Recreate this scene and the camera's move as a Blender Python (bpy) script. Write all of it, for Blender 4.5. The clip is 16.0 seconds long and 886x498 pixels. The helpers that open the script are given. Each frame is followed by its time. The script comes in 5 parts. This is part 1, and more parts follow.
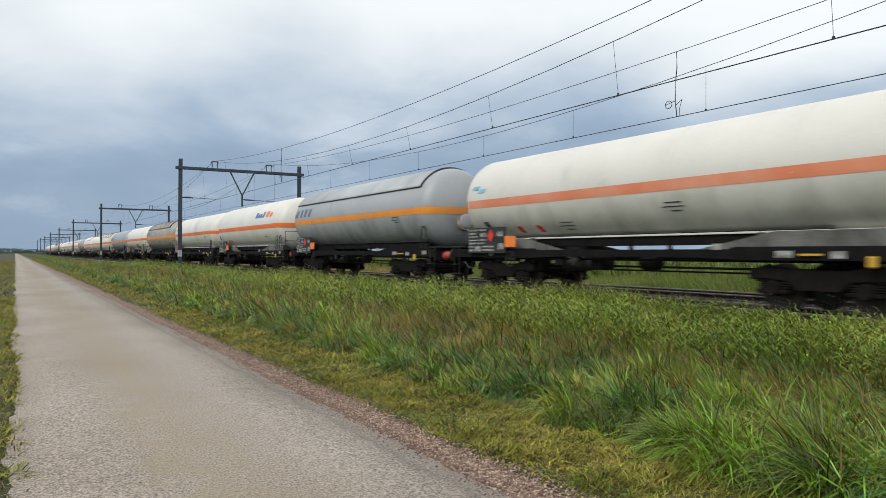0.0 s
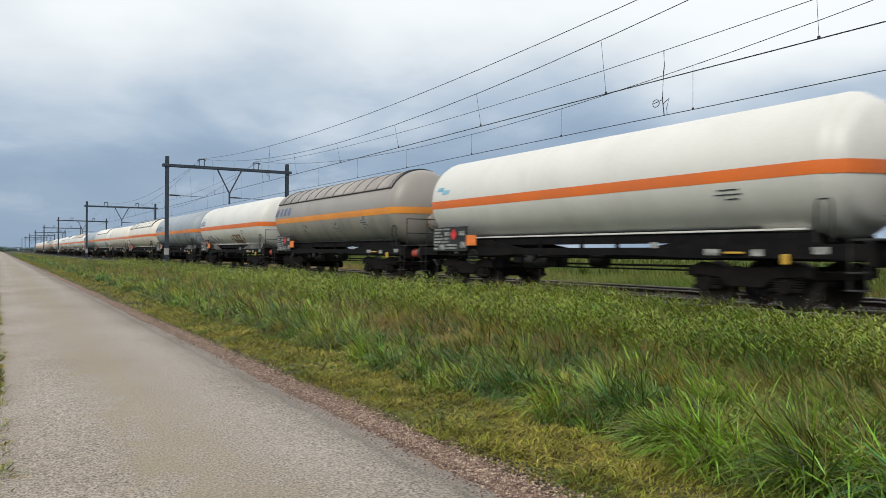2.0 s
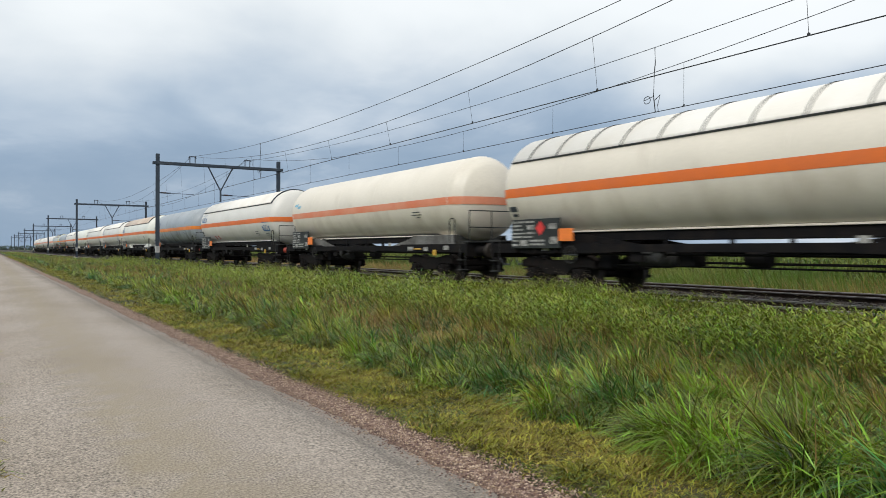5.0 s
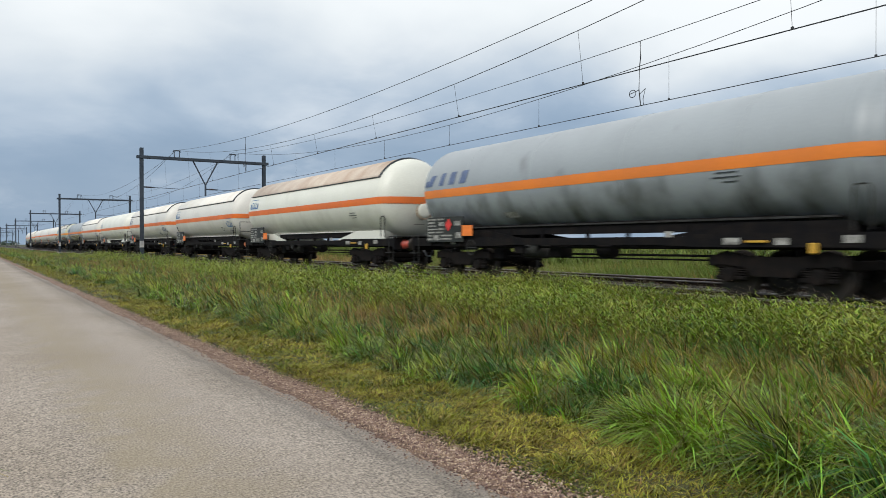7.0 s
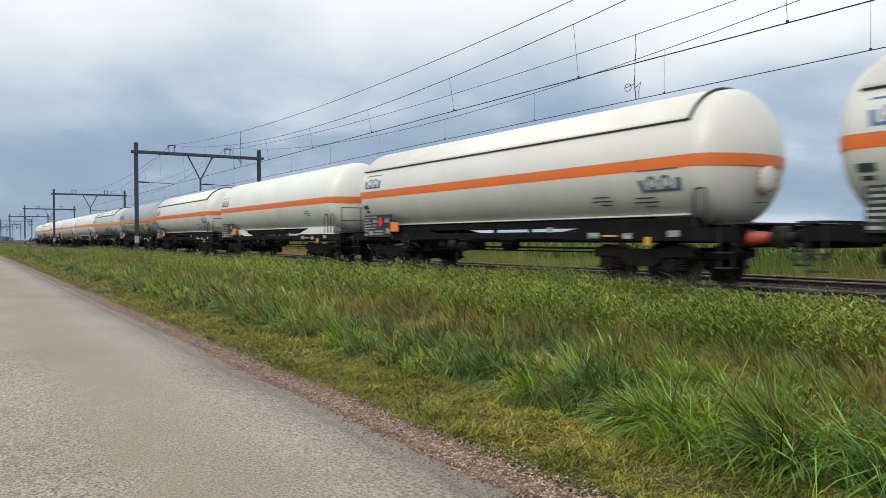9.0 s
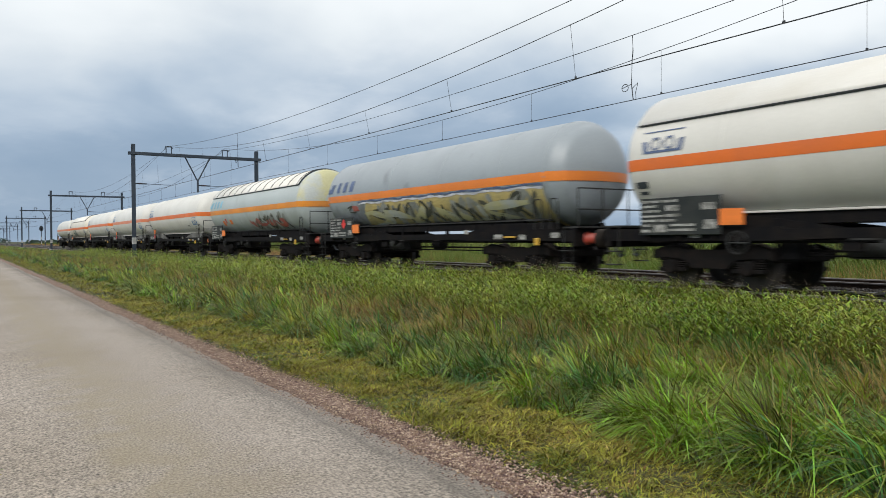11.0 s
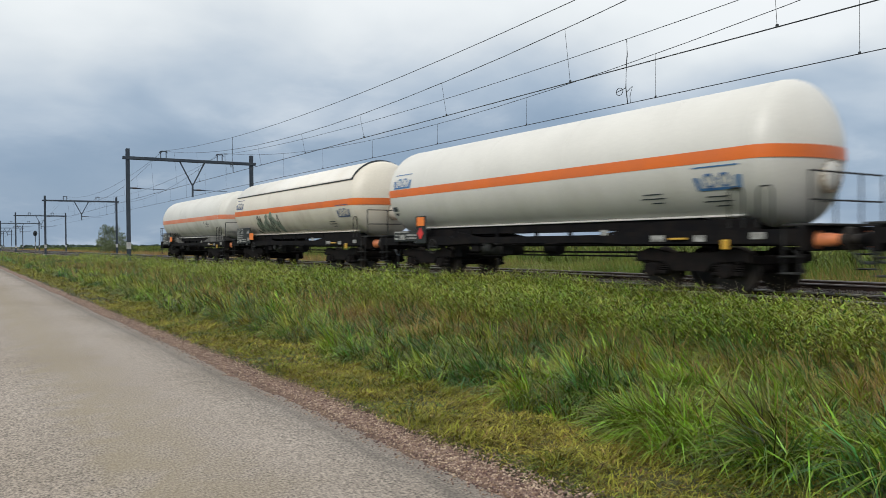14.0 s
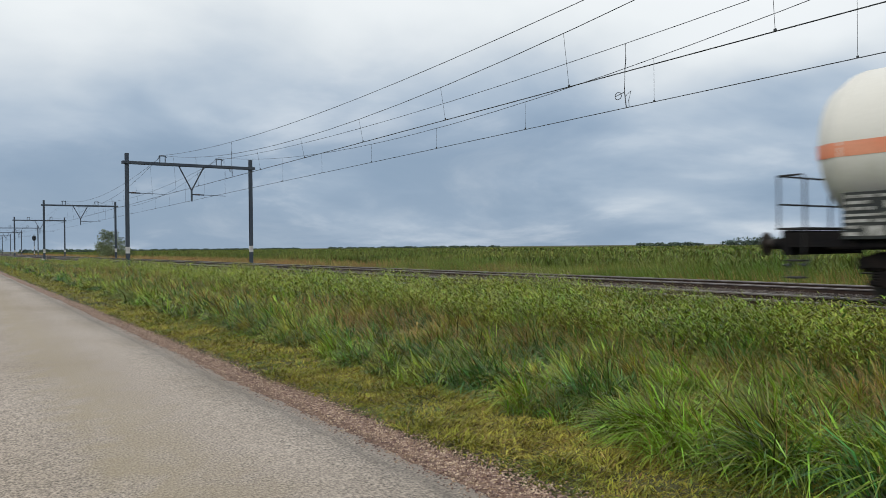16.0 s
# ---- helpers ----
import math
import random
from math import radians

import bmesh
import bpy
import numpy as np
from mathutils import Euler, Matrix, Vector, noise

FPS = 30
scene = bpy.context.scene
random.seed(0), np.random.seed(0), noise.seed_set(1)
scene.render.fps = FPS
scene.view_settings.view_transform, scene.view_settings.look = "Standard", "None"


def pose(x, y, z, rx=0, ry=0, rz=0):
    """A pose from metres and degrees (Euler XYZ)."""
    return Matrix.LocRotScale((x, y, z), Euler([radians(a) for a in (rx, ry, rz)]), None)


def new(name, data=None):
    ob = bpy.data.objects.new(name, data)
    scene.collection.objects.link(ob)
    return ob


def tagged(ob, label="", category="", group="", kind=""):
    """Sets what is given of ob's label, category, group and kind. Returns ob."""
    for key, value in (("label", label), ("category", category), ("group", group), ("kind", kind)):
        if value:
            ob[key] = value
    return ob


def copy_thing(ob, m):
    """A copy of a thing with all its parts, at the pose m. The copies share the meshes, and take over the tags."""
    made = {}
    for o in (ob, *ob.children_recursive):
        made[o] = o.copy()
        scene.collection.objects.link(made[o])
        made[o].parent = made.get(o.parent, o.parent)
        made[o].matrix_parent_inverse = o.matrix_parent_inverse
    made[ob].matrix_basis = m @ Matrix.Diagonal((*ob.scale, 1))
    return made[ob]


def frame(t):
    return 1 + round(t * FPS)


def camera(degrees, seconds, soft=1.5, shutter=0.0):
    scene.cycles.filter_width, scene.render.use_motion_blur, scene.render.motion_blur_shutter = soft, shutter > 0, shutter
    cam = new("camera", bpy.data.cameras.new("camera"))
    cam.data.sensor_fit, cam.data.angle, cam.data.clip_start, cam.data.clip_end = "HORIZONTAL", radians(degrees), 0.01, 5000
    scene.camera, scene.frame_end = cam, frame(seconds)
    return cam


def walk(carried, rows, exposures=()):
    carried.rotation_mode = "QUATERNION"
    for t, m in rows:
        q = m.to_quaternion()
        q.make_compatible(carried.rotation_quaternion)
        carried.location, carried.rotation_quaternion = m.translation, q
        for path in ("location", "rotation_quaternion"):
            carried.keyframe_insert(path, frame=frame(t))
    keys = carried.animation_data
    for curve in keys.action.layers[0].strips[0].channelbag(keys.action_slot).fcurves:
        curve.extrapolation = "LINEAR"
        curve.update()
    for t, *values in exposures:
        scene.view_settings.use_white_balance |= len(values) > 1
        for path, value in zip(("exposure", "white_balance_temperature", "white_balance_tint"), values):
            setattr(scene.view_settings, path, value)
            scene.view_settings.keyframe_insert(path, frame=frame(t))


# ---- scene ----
EYE = (0.0, 0.0, 1.6)
cam = camera(62.2, 16.0, soft=0.62, shutter=0.2)
# seconds, turn to the right of the line of the track, tilt up, lean
AIM = ((0.0, 30.220, 0.436, 0.286), (0.5, 30.454, 0.340, 0.315), (1.0, 30.703, 0.332, 0.376), (1.5, 30.966, 0.314, 0.364), (2.0, 31.136, 0.291,
       0.287), (2.5, 31.196, 0.278, 0.245), (3.0, 31.187, 0.235, 0.256), (3.5, 31.236, 0.216, 0.219), (4.0, 31.305, 0.196, 0.167), (6.5, 32.648,
       -0.269, -0.007), (7.0, 32.803, -0.420, -0.088), (7.5, 32.982, -0.511, -0.117), (8.0, 33.083, -0.635, -0.161), (8.5, 33.120, -0.786, -0.202),
       (9.0, 33.130, -0.864, -0.242), (11.5, 33.377, -0.769, -0.430), (12.0, 33.463, -0.725, -0.477), (12.5, 33.562, -0.659, -0.508), (13.0,
       33.607, -0.611, -0.526), (13.5, 33.640, -0.554, -0.580), (14.0, 33.668, -0.508, -0.562), (14.5, 33.699, -0.471, -0.605), (15.0, 33.723,
       -0.402, -0.648), (15.5, 33.749, -0.295, -0.643), (16.0, 33.741, -0.179, -0.621))
walk(cam, [(t, pose(*EYE, 90 + tilt, 0, -turn) @ pose(0, 0, 0, 0, 0, lean)) for t, turn, tilt, lean in AIM],
     exposures=((0.0, 0.30), (6.5, 0.30), (8.5, 0.36), (9.2, 0.33), (12.5, 0.30), (13.3, 0.23), (16.0, 0.20)))

# ---- daylight: overcast, bright overhead, grey-blue rain clouds low down ----
SUN_UP, SUN_TURN = 41, 248
world = bpy.data.worlds.new("overcast_sky")
scene.world = world
world.use_nodes = True
wn, wl = world.node_tree.nodes, world.node_tree.links
wn.clear()


def wnode(kind, **values):
    n = wn.new(kind)
    for k, v in values.items():
        n.inputs[k].default_value = v
    return n


def wmath(op, a, b=None, c=None):
    n = wn.new("ShaderNodeMath")
    n.operation = op
    for i, v in enumerate((a, b, c)):
        if v is None:
            continue
        if isinstance(v, (int, float)):
            n.inputs[i].default_value = v
        else:
            wl.new(v, n.inputs[i])
    return n.outputs[0]


def wramp(fac, stops):
    n = wn.new("ShaderNodeValToRGB")
    n.color_ramp.interpolation = "B_SPLINE"
    while len(n.color_ramp.elements) < len(stops):
        n.color_ramp.elements.new(0.5)
    for e, (p, c) in zip(n.color_ramp.elements, stops):
        e.position, e.color = p, (*c, 1)
    wl.new(fac, n.inputs[0])
    return n.outputs[0]


def wmix(fac, a, b):
    n = wn.new("ShaderNodeMix")
    n.data_type = "RGBA"
    wl.new(fac, n.inputs[0])
    wl.new(a, n.inputs[6])
    wl.new(b, n.inputs[7])
    return n.outputs[2]


sky = wn.new("ShaderNodeTexSky")
sky.sky_type, sky.sun_disc = "NISHITA", False
sky.sun_elevation, sky.sun_rotation = radians(SUN_UP), radians(SUN_TURN)
sky.air_density, sky.dust_density = 1.0, 2.0
way = wn.new("ShaderNodeTexCoord").outputs["Generated"]
split = wn.new("ShaderNodeSeparateXYZ")
wl.new(way, split.inputs[0])
up = wmath("MAXIMUM", split.outputs[2], 0.0)
flat = wmath("ADD", up, 0.26)
deck = wn.new("ShaderNodeCombineXYZ")
wl.new(wmath("DIVIDE", split.outputs[0], flat), deck.inputs[0])
wl.new(wmath("DIVIDE", split.outputs[1], flat), deck.inputs[1])
big = wnode("ShaderNodeTexNoise", Scale=0.75, Detail=5.0, Roughness=0.5, Distortion=0.25)
wl.new(deck.outputs[0], big.inputs["Vector"])
puff = wnode("ShaderNodeTexNoise", Scale=1.5, Detail=7.0, Roughness=0.55, Distortion=0.3)
wl.new(deck.outputs[0], puff.inputs["Vector"])
lift = wmath("ADD", wmath("MULTIPLY", wmath("SUBTRACT", big.outputs[0], 0.47), 0.62), wmath("MULTIPLY", wmath("SUBTRACT", puff.outputs[0], 0.5), 0.16))
lift = wmath("ADD", lift, wmath("MULTIPLY", wmath("SUBTRACT", split.outputs[0], 0.36), 0.09))   # brighter towards the east
height = wmath("ADD", up, lift)
deck_colour = wramp(height, ((0.0, (0.235, 0.325, 0.44)), (0.08, (0.22, 0.31, 0.43)), (0.17, (0.35, 0.445, 0.56)), (0.27, (0.64, 0.69, 0.73)), (0.36, (0.80, 0.84, 0.855)), (0.60, (0.90, 0.92, 0.93))))
wisp = wmath("MULTIPLY", wramp(puff.outputs[0], ((0.0, (0, 0, 0)), (0.54, (0, 0, 0)), (0.72, (1, 1, 1)), (1.0, (1, 1, 1)))), 0.5)
drawn = wn.new("ShaderNodeVectorMath")
drawn.operation = "MULTIPLY"
drawn.inputs[1].default_value = (2.2, 2.2, 6.0)
wl.new(way, drawn.inputs[0])
streak = wnode("ShaderNodeTexNoise", Scale=1.6, Detail=7.0, Roughness=0.58, Distortion=0.5)
wl.new(drawn.outputs[0], streak.inputs["Vector"])
low_wisp = wramp(streak.outputs[0], ((0.0, (0, 0, 0)), (0.56, (0, 0, 0)), (0.72, (1, 1, 1)), (1.0, (1, 1, 1))))
low_band = wramp(up, ((0.0, (0.5, 0.5, 0.5)), (0.05, (1, 1, 1)), (0.16, (0.7, 0.7, 0.7)), (0.28, (0, 0, 0)), (1.0, (0, 0, 0))))
wisp = wmath("MAXIMUM", wisp, wmath("MULTIPLY", wmath("MULTIPLY", low_wisp, low_band), 0.36))
white = wn.new("ShaderNodeRGB")
white.outputs[0].default_value = (0.74, 0.78, 0.82, 1)
cloud = wmix(wisp, deck_colour, white.outputs[0])
back_cloud = wnode("ShaderNodeBackground", Strength=1.0)
wl.new(cloud, back_cloud.inputs[0])
back_sky = wnode("ShaderNodeBackground", Strength=0.05)
wl.new(sky.outputs[0], back_sky.inputs[0])
both = wnode("ShaderNodeMixShader", Fac=0.93)
wl.new(back_sky.outputs[0], both.inputs[1])
wl.new(back_cloud.outputs[0], both.inputs[2])
wout = wn.new("ShaderNodeOutputWorld")
wl.new(both.outputs[0], wout.inputs[0])

sun = new("sun", bpy.data.lights.new("sun", "SUN"))
sun.data.energy, sun.data.angle, sun.data.color = 1.75, radians(30), (1.0, 0.96, 0.90)
sun.matrix_world = pose(0, 0, 60, 90 - SUN_UP, 0, 180 - SUN_TURN)


# ---- materials ----
def material(name, colour, rough=0.7, metal=0.0, second=None, mix=(0.35, 0.65), scale=3.0, fine=40.0, grain=0.25, bump=0.2, step=0.01,
             island=0.0, item=0.0, stretch=(1, 1, 1), coords="Object", spec=0.5):
    """A surface of two colours mixed by large blotches, with fine grain, relief and uneven gloss."""
    m = bpy.data.materials.new(name)
    m.use_nodes = True
    nt = m.node_tree
    nd, lk = nt.nodes, nt.links
    bs = nd["Principled BSDF"]
    bs.inputs["Metallic"].default_value = metal
    bs.inputs["Specular IOR Level"].default_value = spec
    tc = nd.new("ShaderNodeTexCoord")
    mp = nd.new("ShaderNodeMapping")
    mp.inputs["Scale"].default_value = stretch
    if coords == "World":
        geo = nd.new("ShaderNodeNewGeometry")
        lk.new(geo.outputs["Position"], mp.inputs[0])
    else:
        lk.new(tc.outputs[coords], mp.inputs[0])
    n1 = nd.new("ShaderNodeTexNoise")
    n1.inputs["Scale"].default_value, n1.inputs["Detail"].default_value = scale, 5
    n2 = nd.new("ShaderNodeTexNoise")
    n2.inputs["Scale"].default_value, n2.inputs["Detail"].default_value = fine, 4
    lk.new(mp.outputs[0], n1.inputs["Vector"])
    lk.new(mp.outputs[0], n2.inputs["Vector"])
    rng = nd.new("ShaderNodeMapRange")
    rng.inputs[1].default_value, rng.inputs[2].default_value = mix
    lk.new(n1.outputs[0], rng.inputs[0])
    cm = nd.new("ShaderNodeMix")
    cm.data_type = "RGBA"
    cm.inputs[6].default_value = (*colour, 1)
    cm.inputs[7].default_value = (*(second or [c * 0.75 for c in colour]), 1)
    lk.new(rng.outputs[0], cm.inputs[0])
    hs = nd.new("ShaderNodeHueSaturation")
    lk.new(cm.outputs[2], hs.inputs["Color"])
    val = nd.new("ShaderNodeMapRange")
    val.inputs[1].default_value, val.inputs[2].default_value = 0.25, 0.75
    val.inputs[3].default_value, val.inputs[4].default_value = 1 - grain, 1 + grain
    lk.new(n2.outputs[0], val.inputs[0])
    last = val.outputs[0]
    for amount, source in ((island, "island"), (item, "item")):
        if amount:
            if source == "island":
                rnd = nd.new("ShaderNodeNewGeometry").outputs["Random Per Island"]
            else:
                rnd = nd.new("ShaderNodeObjectInfo").outputs["Random"]
            mr = nd.new("ShaderNodeMapRange")
            mr.inputs[3].default_value, mr.inputs[4].default_value = 1 - amount, 1 + amount
            lk.new(rnd, mr.inputs[0])
            mu = nd.new("ShaderNodeMath")
            mu.operation = "MULTIPLY"
            lk.new(last, mu.inputs[0])
            lk.new(mr.outputs[0], mu.inputs[1])
            last = mu.outputs[0]
            hue = nd.new("ShaderNodeMapRange")
            hue.inputs[3].default_value, hue.inputs[4].default_value = 0.5 - amount * 0.05, 0.5 + amount * 0.05
            lk.new(rnd, hue.inputs[0])
            lk.new(hue.outputs[0], hs.inputs["Hue"])
    lk.new(last, hs.inputs["Value"])
    lk.new(hs.outputs[0], bs.inputs["Base Color"])
    rr = nd.new("ShaderNodeMapRange")
    rr.inputs[3].default_value, rr.inputs[4].default_value = max(rough - 0.12, 0.02), min(rough + 0.12, 1)
    lk.new(n1.outputs[0], rr.inputs[0])
    lk.new(rr.outputs[0], bs.inputs["Roughness"])
    if bump:
        bp = nd.new("ShaderNodeBump")
        bp.inputs["Strength"].default_value, bp.inputs["Distance"].default_value = bump, step
        lk.new(n2.outputs[0], bp.inputs["Height"])
        lk.new(bp.outputs[0], bs.inputs["Normal"])
    return m


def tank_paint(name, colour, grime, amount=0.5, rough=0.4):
    """Weathered tank paint with splashes of road film and streaks that run down."""
    m = material(name, colour, rough, 0.0, [c * 0.9 for c in colour], (0.3, 0.7), 0.6, 18.0, 0.05, 0.03, 0.004)
    nd, lk = m.node_tree.nodes, m.node_tree.links
    bs = nd["Principled BSDF"]
    source = bs.inputs["Base Color"].links[0].from_socket
    tc = nd.new("ShaderNodeTexCoord")
    sp = nd.new("ShaderNodeSeparateXYZ")
    lk.new(tc.outputs["Object"], sp.inputs[0])
    mp = nd.new("ShaderNodeMapping")
    mp.inputs["Scale"].default_value = (0.5, 1.0, 0.7)
    lk.new(tc.outputs["Object"], mp.inputs[0])
    st = nd.new("ShaderNodeTexNoise")
    st.inputs["Scale"].default_value, st.inputs["Detail"].default_value = 1.4, 6
    lk.new(mp.outputs[0], st.inputs["Vector"])
    low = nd.new("ShaderNodeMapRange")
    low.inputs[1].default_value, low.inputs[2].default_value = 0.5, -1.5
    low.inputs[3].default_value, low.inputs[4].default_value = 0.0, 1.0
    lk.new(sp.outputs[2], low.inputs[0])
    # splashes and runs with ragged edges, more of them low down
    more = nd.new("ShaderNodeMath")
    more.operation = "MULTIPLY_ADD"
    more.inputs[1].default_value = 0.40
    lk.new(low.outputs[0], more.inputs[0])
    lk.new(st.outputs[0], more.inputs[2])
    mu = nd.new("ShaderNodeMapRange")
    mu.inputs[1].default_value, mu.inputs[2].default_value = 0.66, 0.98
    lk.new(more.outputs[0], mu.inputs[0])
    mu2 = nd.new("ShaderNodeMath")
    mu2.operation = "MULTIPLY"
    mu2.inputs[1].default_value = amount
    lk.new(mu.outputs[0], mu2.inputs[0])
    cm = nd.new("ShaderNodeMix")
    cm.data_type = "RGBA"
    cm.inputs[7].default_value = (*grime, 1)
    lk.new(mu2.outputs[0], cm.inputs[0])
    lk.new(source, cm.inputs[6])
    lk.new(cm.outputs[2], bs.inputs["Base Color"])
    return m


ASPHALT = material("asphalt", (0.285, 0.248, 0.212), 0.85, 0, (0.22, 0.186, 0.148), (0.36, 0.68), 0.35, 56, 0.85, 0.8, 0.012, coords="World", stretch=(1, 0.7, 1))


def road_wear(m):
    """A dark cracked rim along the edge and a brownish worn middle strip."""
    nd, lk = m.node_tree.nodes, m.node_tree.links
    bs = nd["Principled BSDF"]
    source = bs.inputs["Base Color"].links[0].from_socket
    sp = nd.new("ShaderNodeSeparateXYZ")
    lk.new(nd.new("ShaderNodeNewGeometry").outputs["Position"], sp.inputs[0])
    wob = nd.new("ShaderNodeTexNoise")
    wob.inputs["Scale"].default_value, wob.inputs["Detail"].default_value = 2.5, 6
    geo = nd.new("ShaderNodeNewGeometry")
    lk.new(geo.outputs["Position"], wob.inputs["Vector"])
    for centre, half, colour, power in ((2.64, 0.07, (0.10, 0.088, 0.076), 0.75), (1.25, 0.6, (0.235, 0.195, 0.125), 1.0), (2.05, 0.35, (0.30, 0.262, 0.225), 0.5), (2.80, 0.07, (0.35, 0.30, 0.255), 0.8)):
        sh = nd.new("ShaderNodeMath")
        sh.operation = "MULTIPLY_ADD"
        sh.inputs[1].default_value, sh.inputs[2].default_value = half * 3, -half * 1.5 - centre
        lk.new(wob.outputs[0], sh.inputs[0])
        ad = nd.new("ShaderNodeMath")
        lk.new(sp.outputs[0], ad.inputs[0])
        lk.new(sh.outputs[0], ad.inputs[1])
        ab = nd.new("ShaderNodeMath")
        ab.operation = "ABSOLUTE"
        lk.new(ad.outputs[0], ab.inputs[0])
        mr = nd.new("ShaderNodeMapRange")
        mr.inputs[1].default_value, mr.inputs[2].default_value = 0.0, half
        mr.inputs[3].default_value, mr.inputs[4].default_value = power, 0.0
        lk.new(ab.outputs[0], mr.inputs[0])
        gr = nd.new("ShaderNodeMath")
        gr.operation = "MULTIPLY"
        lk.new(mr.outputs[0], gr.inputs[0])
        lk.new(wob.outputs[0], gr.inputs[1])
        mx = nd.new("ShaderNodeMix")
        mx.data_type = "RGBA"
        mx.inputs[7].default_value = (*colour, 1)
        lk.new(gr.outputs[0], mx.inputs[0])
        lk.new(source, mx.inputs[6])
        source = mx.outputs[2]
    lk.new(source, bs.inputs["Base Color"])


road_wear(ASPHALT)
CHIPPING = material("pink_stone_chippings", (0.21, 0.138, 0.100), 0.9, 0, (0.12, 0.076, 0.054), (0.4, 0.6), 6, 60, 0.5, 0.9, 0.012, coords="World")
CHIP = material("stone_chip", (0.33, 0.24, 0.19), 0.8, 0, (0.16, 0.095, 0.070), (0.4, 0.6), 20, 90, 0.2, 0.2, 0.003, island=0.65)
SOIL = material("grassy_soil", (0.026, 0.031, 0.008), 0.95, 0, (0.044, 0.042, 0.011), (0.4, 0.65), 0.25, 30, 0.4, 0.8, 0.02, coords="World")
BALLAST = material("ballast", (0.045, 0.036, 0.030), 0.95, 0, (0.030, 0.020, 0.016), (0.4, 0.6), 1.2, 45, 0.5, 1.0, 0.03, coords="World")
STONE = material("ballast_stone", (0.085, 0.072, 0.066), 0.8, 0, (0.030, 0.020, 0.016), (0.4, 0.6), 6, 60, 0.3, 0.4, 0.006, island=0.7)
SLEEPER = material("sleeper_concrete", (0.42, 0.40, 0.39), 0.8, 0, (0.20, 0.17, 0.15), (0.42, 0.68), 3, 50, 0.25, 0.5, 0.006, item=0.2)
RUST = material("rusty_rail_side", (0.022, 0.013, 0.010), 0.85, 0.1, (0.034, 0.019, 0.013), (0.4, 0.6), 5, 60, 0.3, 0.4, 0.004)
RAILHEAD = material("polished_rail_head", (0.26, 0.24, 0.235), 0.4, 0.6, (0.17, 0.15, 0.14), (0.4, 0.6), 4, 80, 0.1, 0.05, 0.002)
GALV = material("weathered_blue_grey_steel", (0.028, 0.042, 0.062), 0.75, 0.0, (0.045, 0.058, 0.075), (0.4, 0.65), 1.5, 30, 0.2, 0.15, 0.004)
WIRE = material("dark_copper_wire", (0.035, 0.04, 0.045), 0.6, 0.3, None, grain=0.1, bump=0)
CERAMIC = material("brown_insulator", (0.06, 0.035, 0.028), 0.3, 0, None, grain=0.1, bump=0)
BLADE = material("grass_blade", (0.082, 0.112, 0.010), 0.5, 0, (0.185, 0.150, 0.020), (0.44, 0.60), 0.9, 2, 0.3, 0, island=0.9, coords="World", spec=0.35)
FRESH = material("fresh_grass_blade", (0.165, 0.255, 0.018), 0.45, 0, (0.26, 0.295, 0.036), (0.44, 0.60), 0.6, 2, 0.3, 0, island=0.7, coords="World", spec=0.4)
DEEP = material("deep_green_blade", (0.042, 0.102, 0.019), 0.42, 0, (0.072, 0.132, 0.019), (0.44, 0.60), 0.6, 2, 0.3, 0, island=0.85, coords="World", spec=0.4)
STRAW = material("dry_grass_stalk", (0.34, 0.235, 0.085), 0.7, 0, (0.23, 0.125, 0.055), (0.4, 0.6), 0.6, 6, 0.15, 0, island=0.4, coords="World", spec=0.3)
NETTLE = material("nettle_leaf", (0.155, 0.205, 0.019), 0.5, 0, (0.255, 0.262, 0.036), (0.42, 0.60), 0.9, 8, 0.15, 0, island=0.75, coords="World", spec=0.35)
TASSEL = material("weed_seed_head", (0.25, 0.225, 0.15), 0.8, 0, (0.20, 0.15, 0.11), (0.4, 0.6), 0.8, 8, 0.15, 0, island=0.4, coords="World", spec=0.2)
MOWN = material("mown_grass", (0.180, 0.178, 0.016), 0.75, 0, (0.31, 0.255, 0.046), (0.42, 0.64), 1.3, 12, 0.2, 0, island=0.6, coords="World", spec=0.3)
REED = material("reed_leaf", (0.085, 0.140, 0.018), 0.5, 0, (0.17, 0.195, 0.04), (0.4, 0.62), 0.22, 6, 0.15, 0, island=0.5, coords="World", spec=0.35)
MAIZE = material("maize_leaf", (0.06, 0.095, 0.014), 0.6, 0, (0.15, 0.165, 0.035), (0.4, 0.62), 0.10, 6, 0.15, 0, island=0.5, coords="World", spec=0.25)
LEAF = material("bush_leaf", (0.10, 0.135, 0.055), 0.7, 0, (0.15, 0.175, 0.085), (0.4, 0.6), 1.0, 6, 0.15, 0, island=0.5, coords="World")
FARLEAF = material("far_wood_leaf", (0.05, 0.085, 0.06), 0.8, 0, (0.07, 0.10, 0.075), (0.4, 0.6), 0.05, 1, 0.15, 0, island=0.3, coords="World")
BARK = material("bark", (0.08, 0.06, 0.045), 0.9, 0, None, scale=8)



def translucent(m, share=0.13):
    """Lets light through thin leaves."""
    nd, lk = m.node_tree.nodes, m.node_tree.links
    bs, out = nd["Principled BSDF"], nd["Material Output"]
    tr, mx = nd.new("ShaderNodeBsdfTranslucent"), nd.new("ShaderNodeMixShader")
    lk.new(bs.inputs["Base Color"].links[0].from_socket, tr.inputs[0])
    mx.inputs[0].default_value = share
    lk.new(bs.outputs[0], mx.inputs[1])
    lk.new(tr.outputs[0], mx.inputs[2])
    lk.new(mx.outputs[0], out.inputs[0])


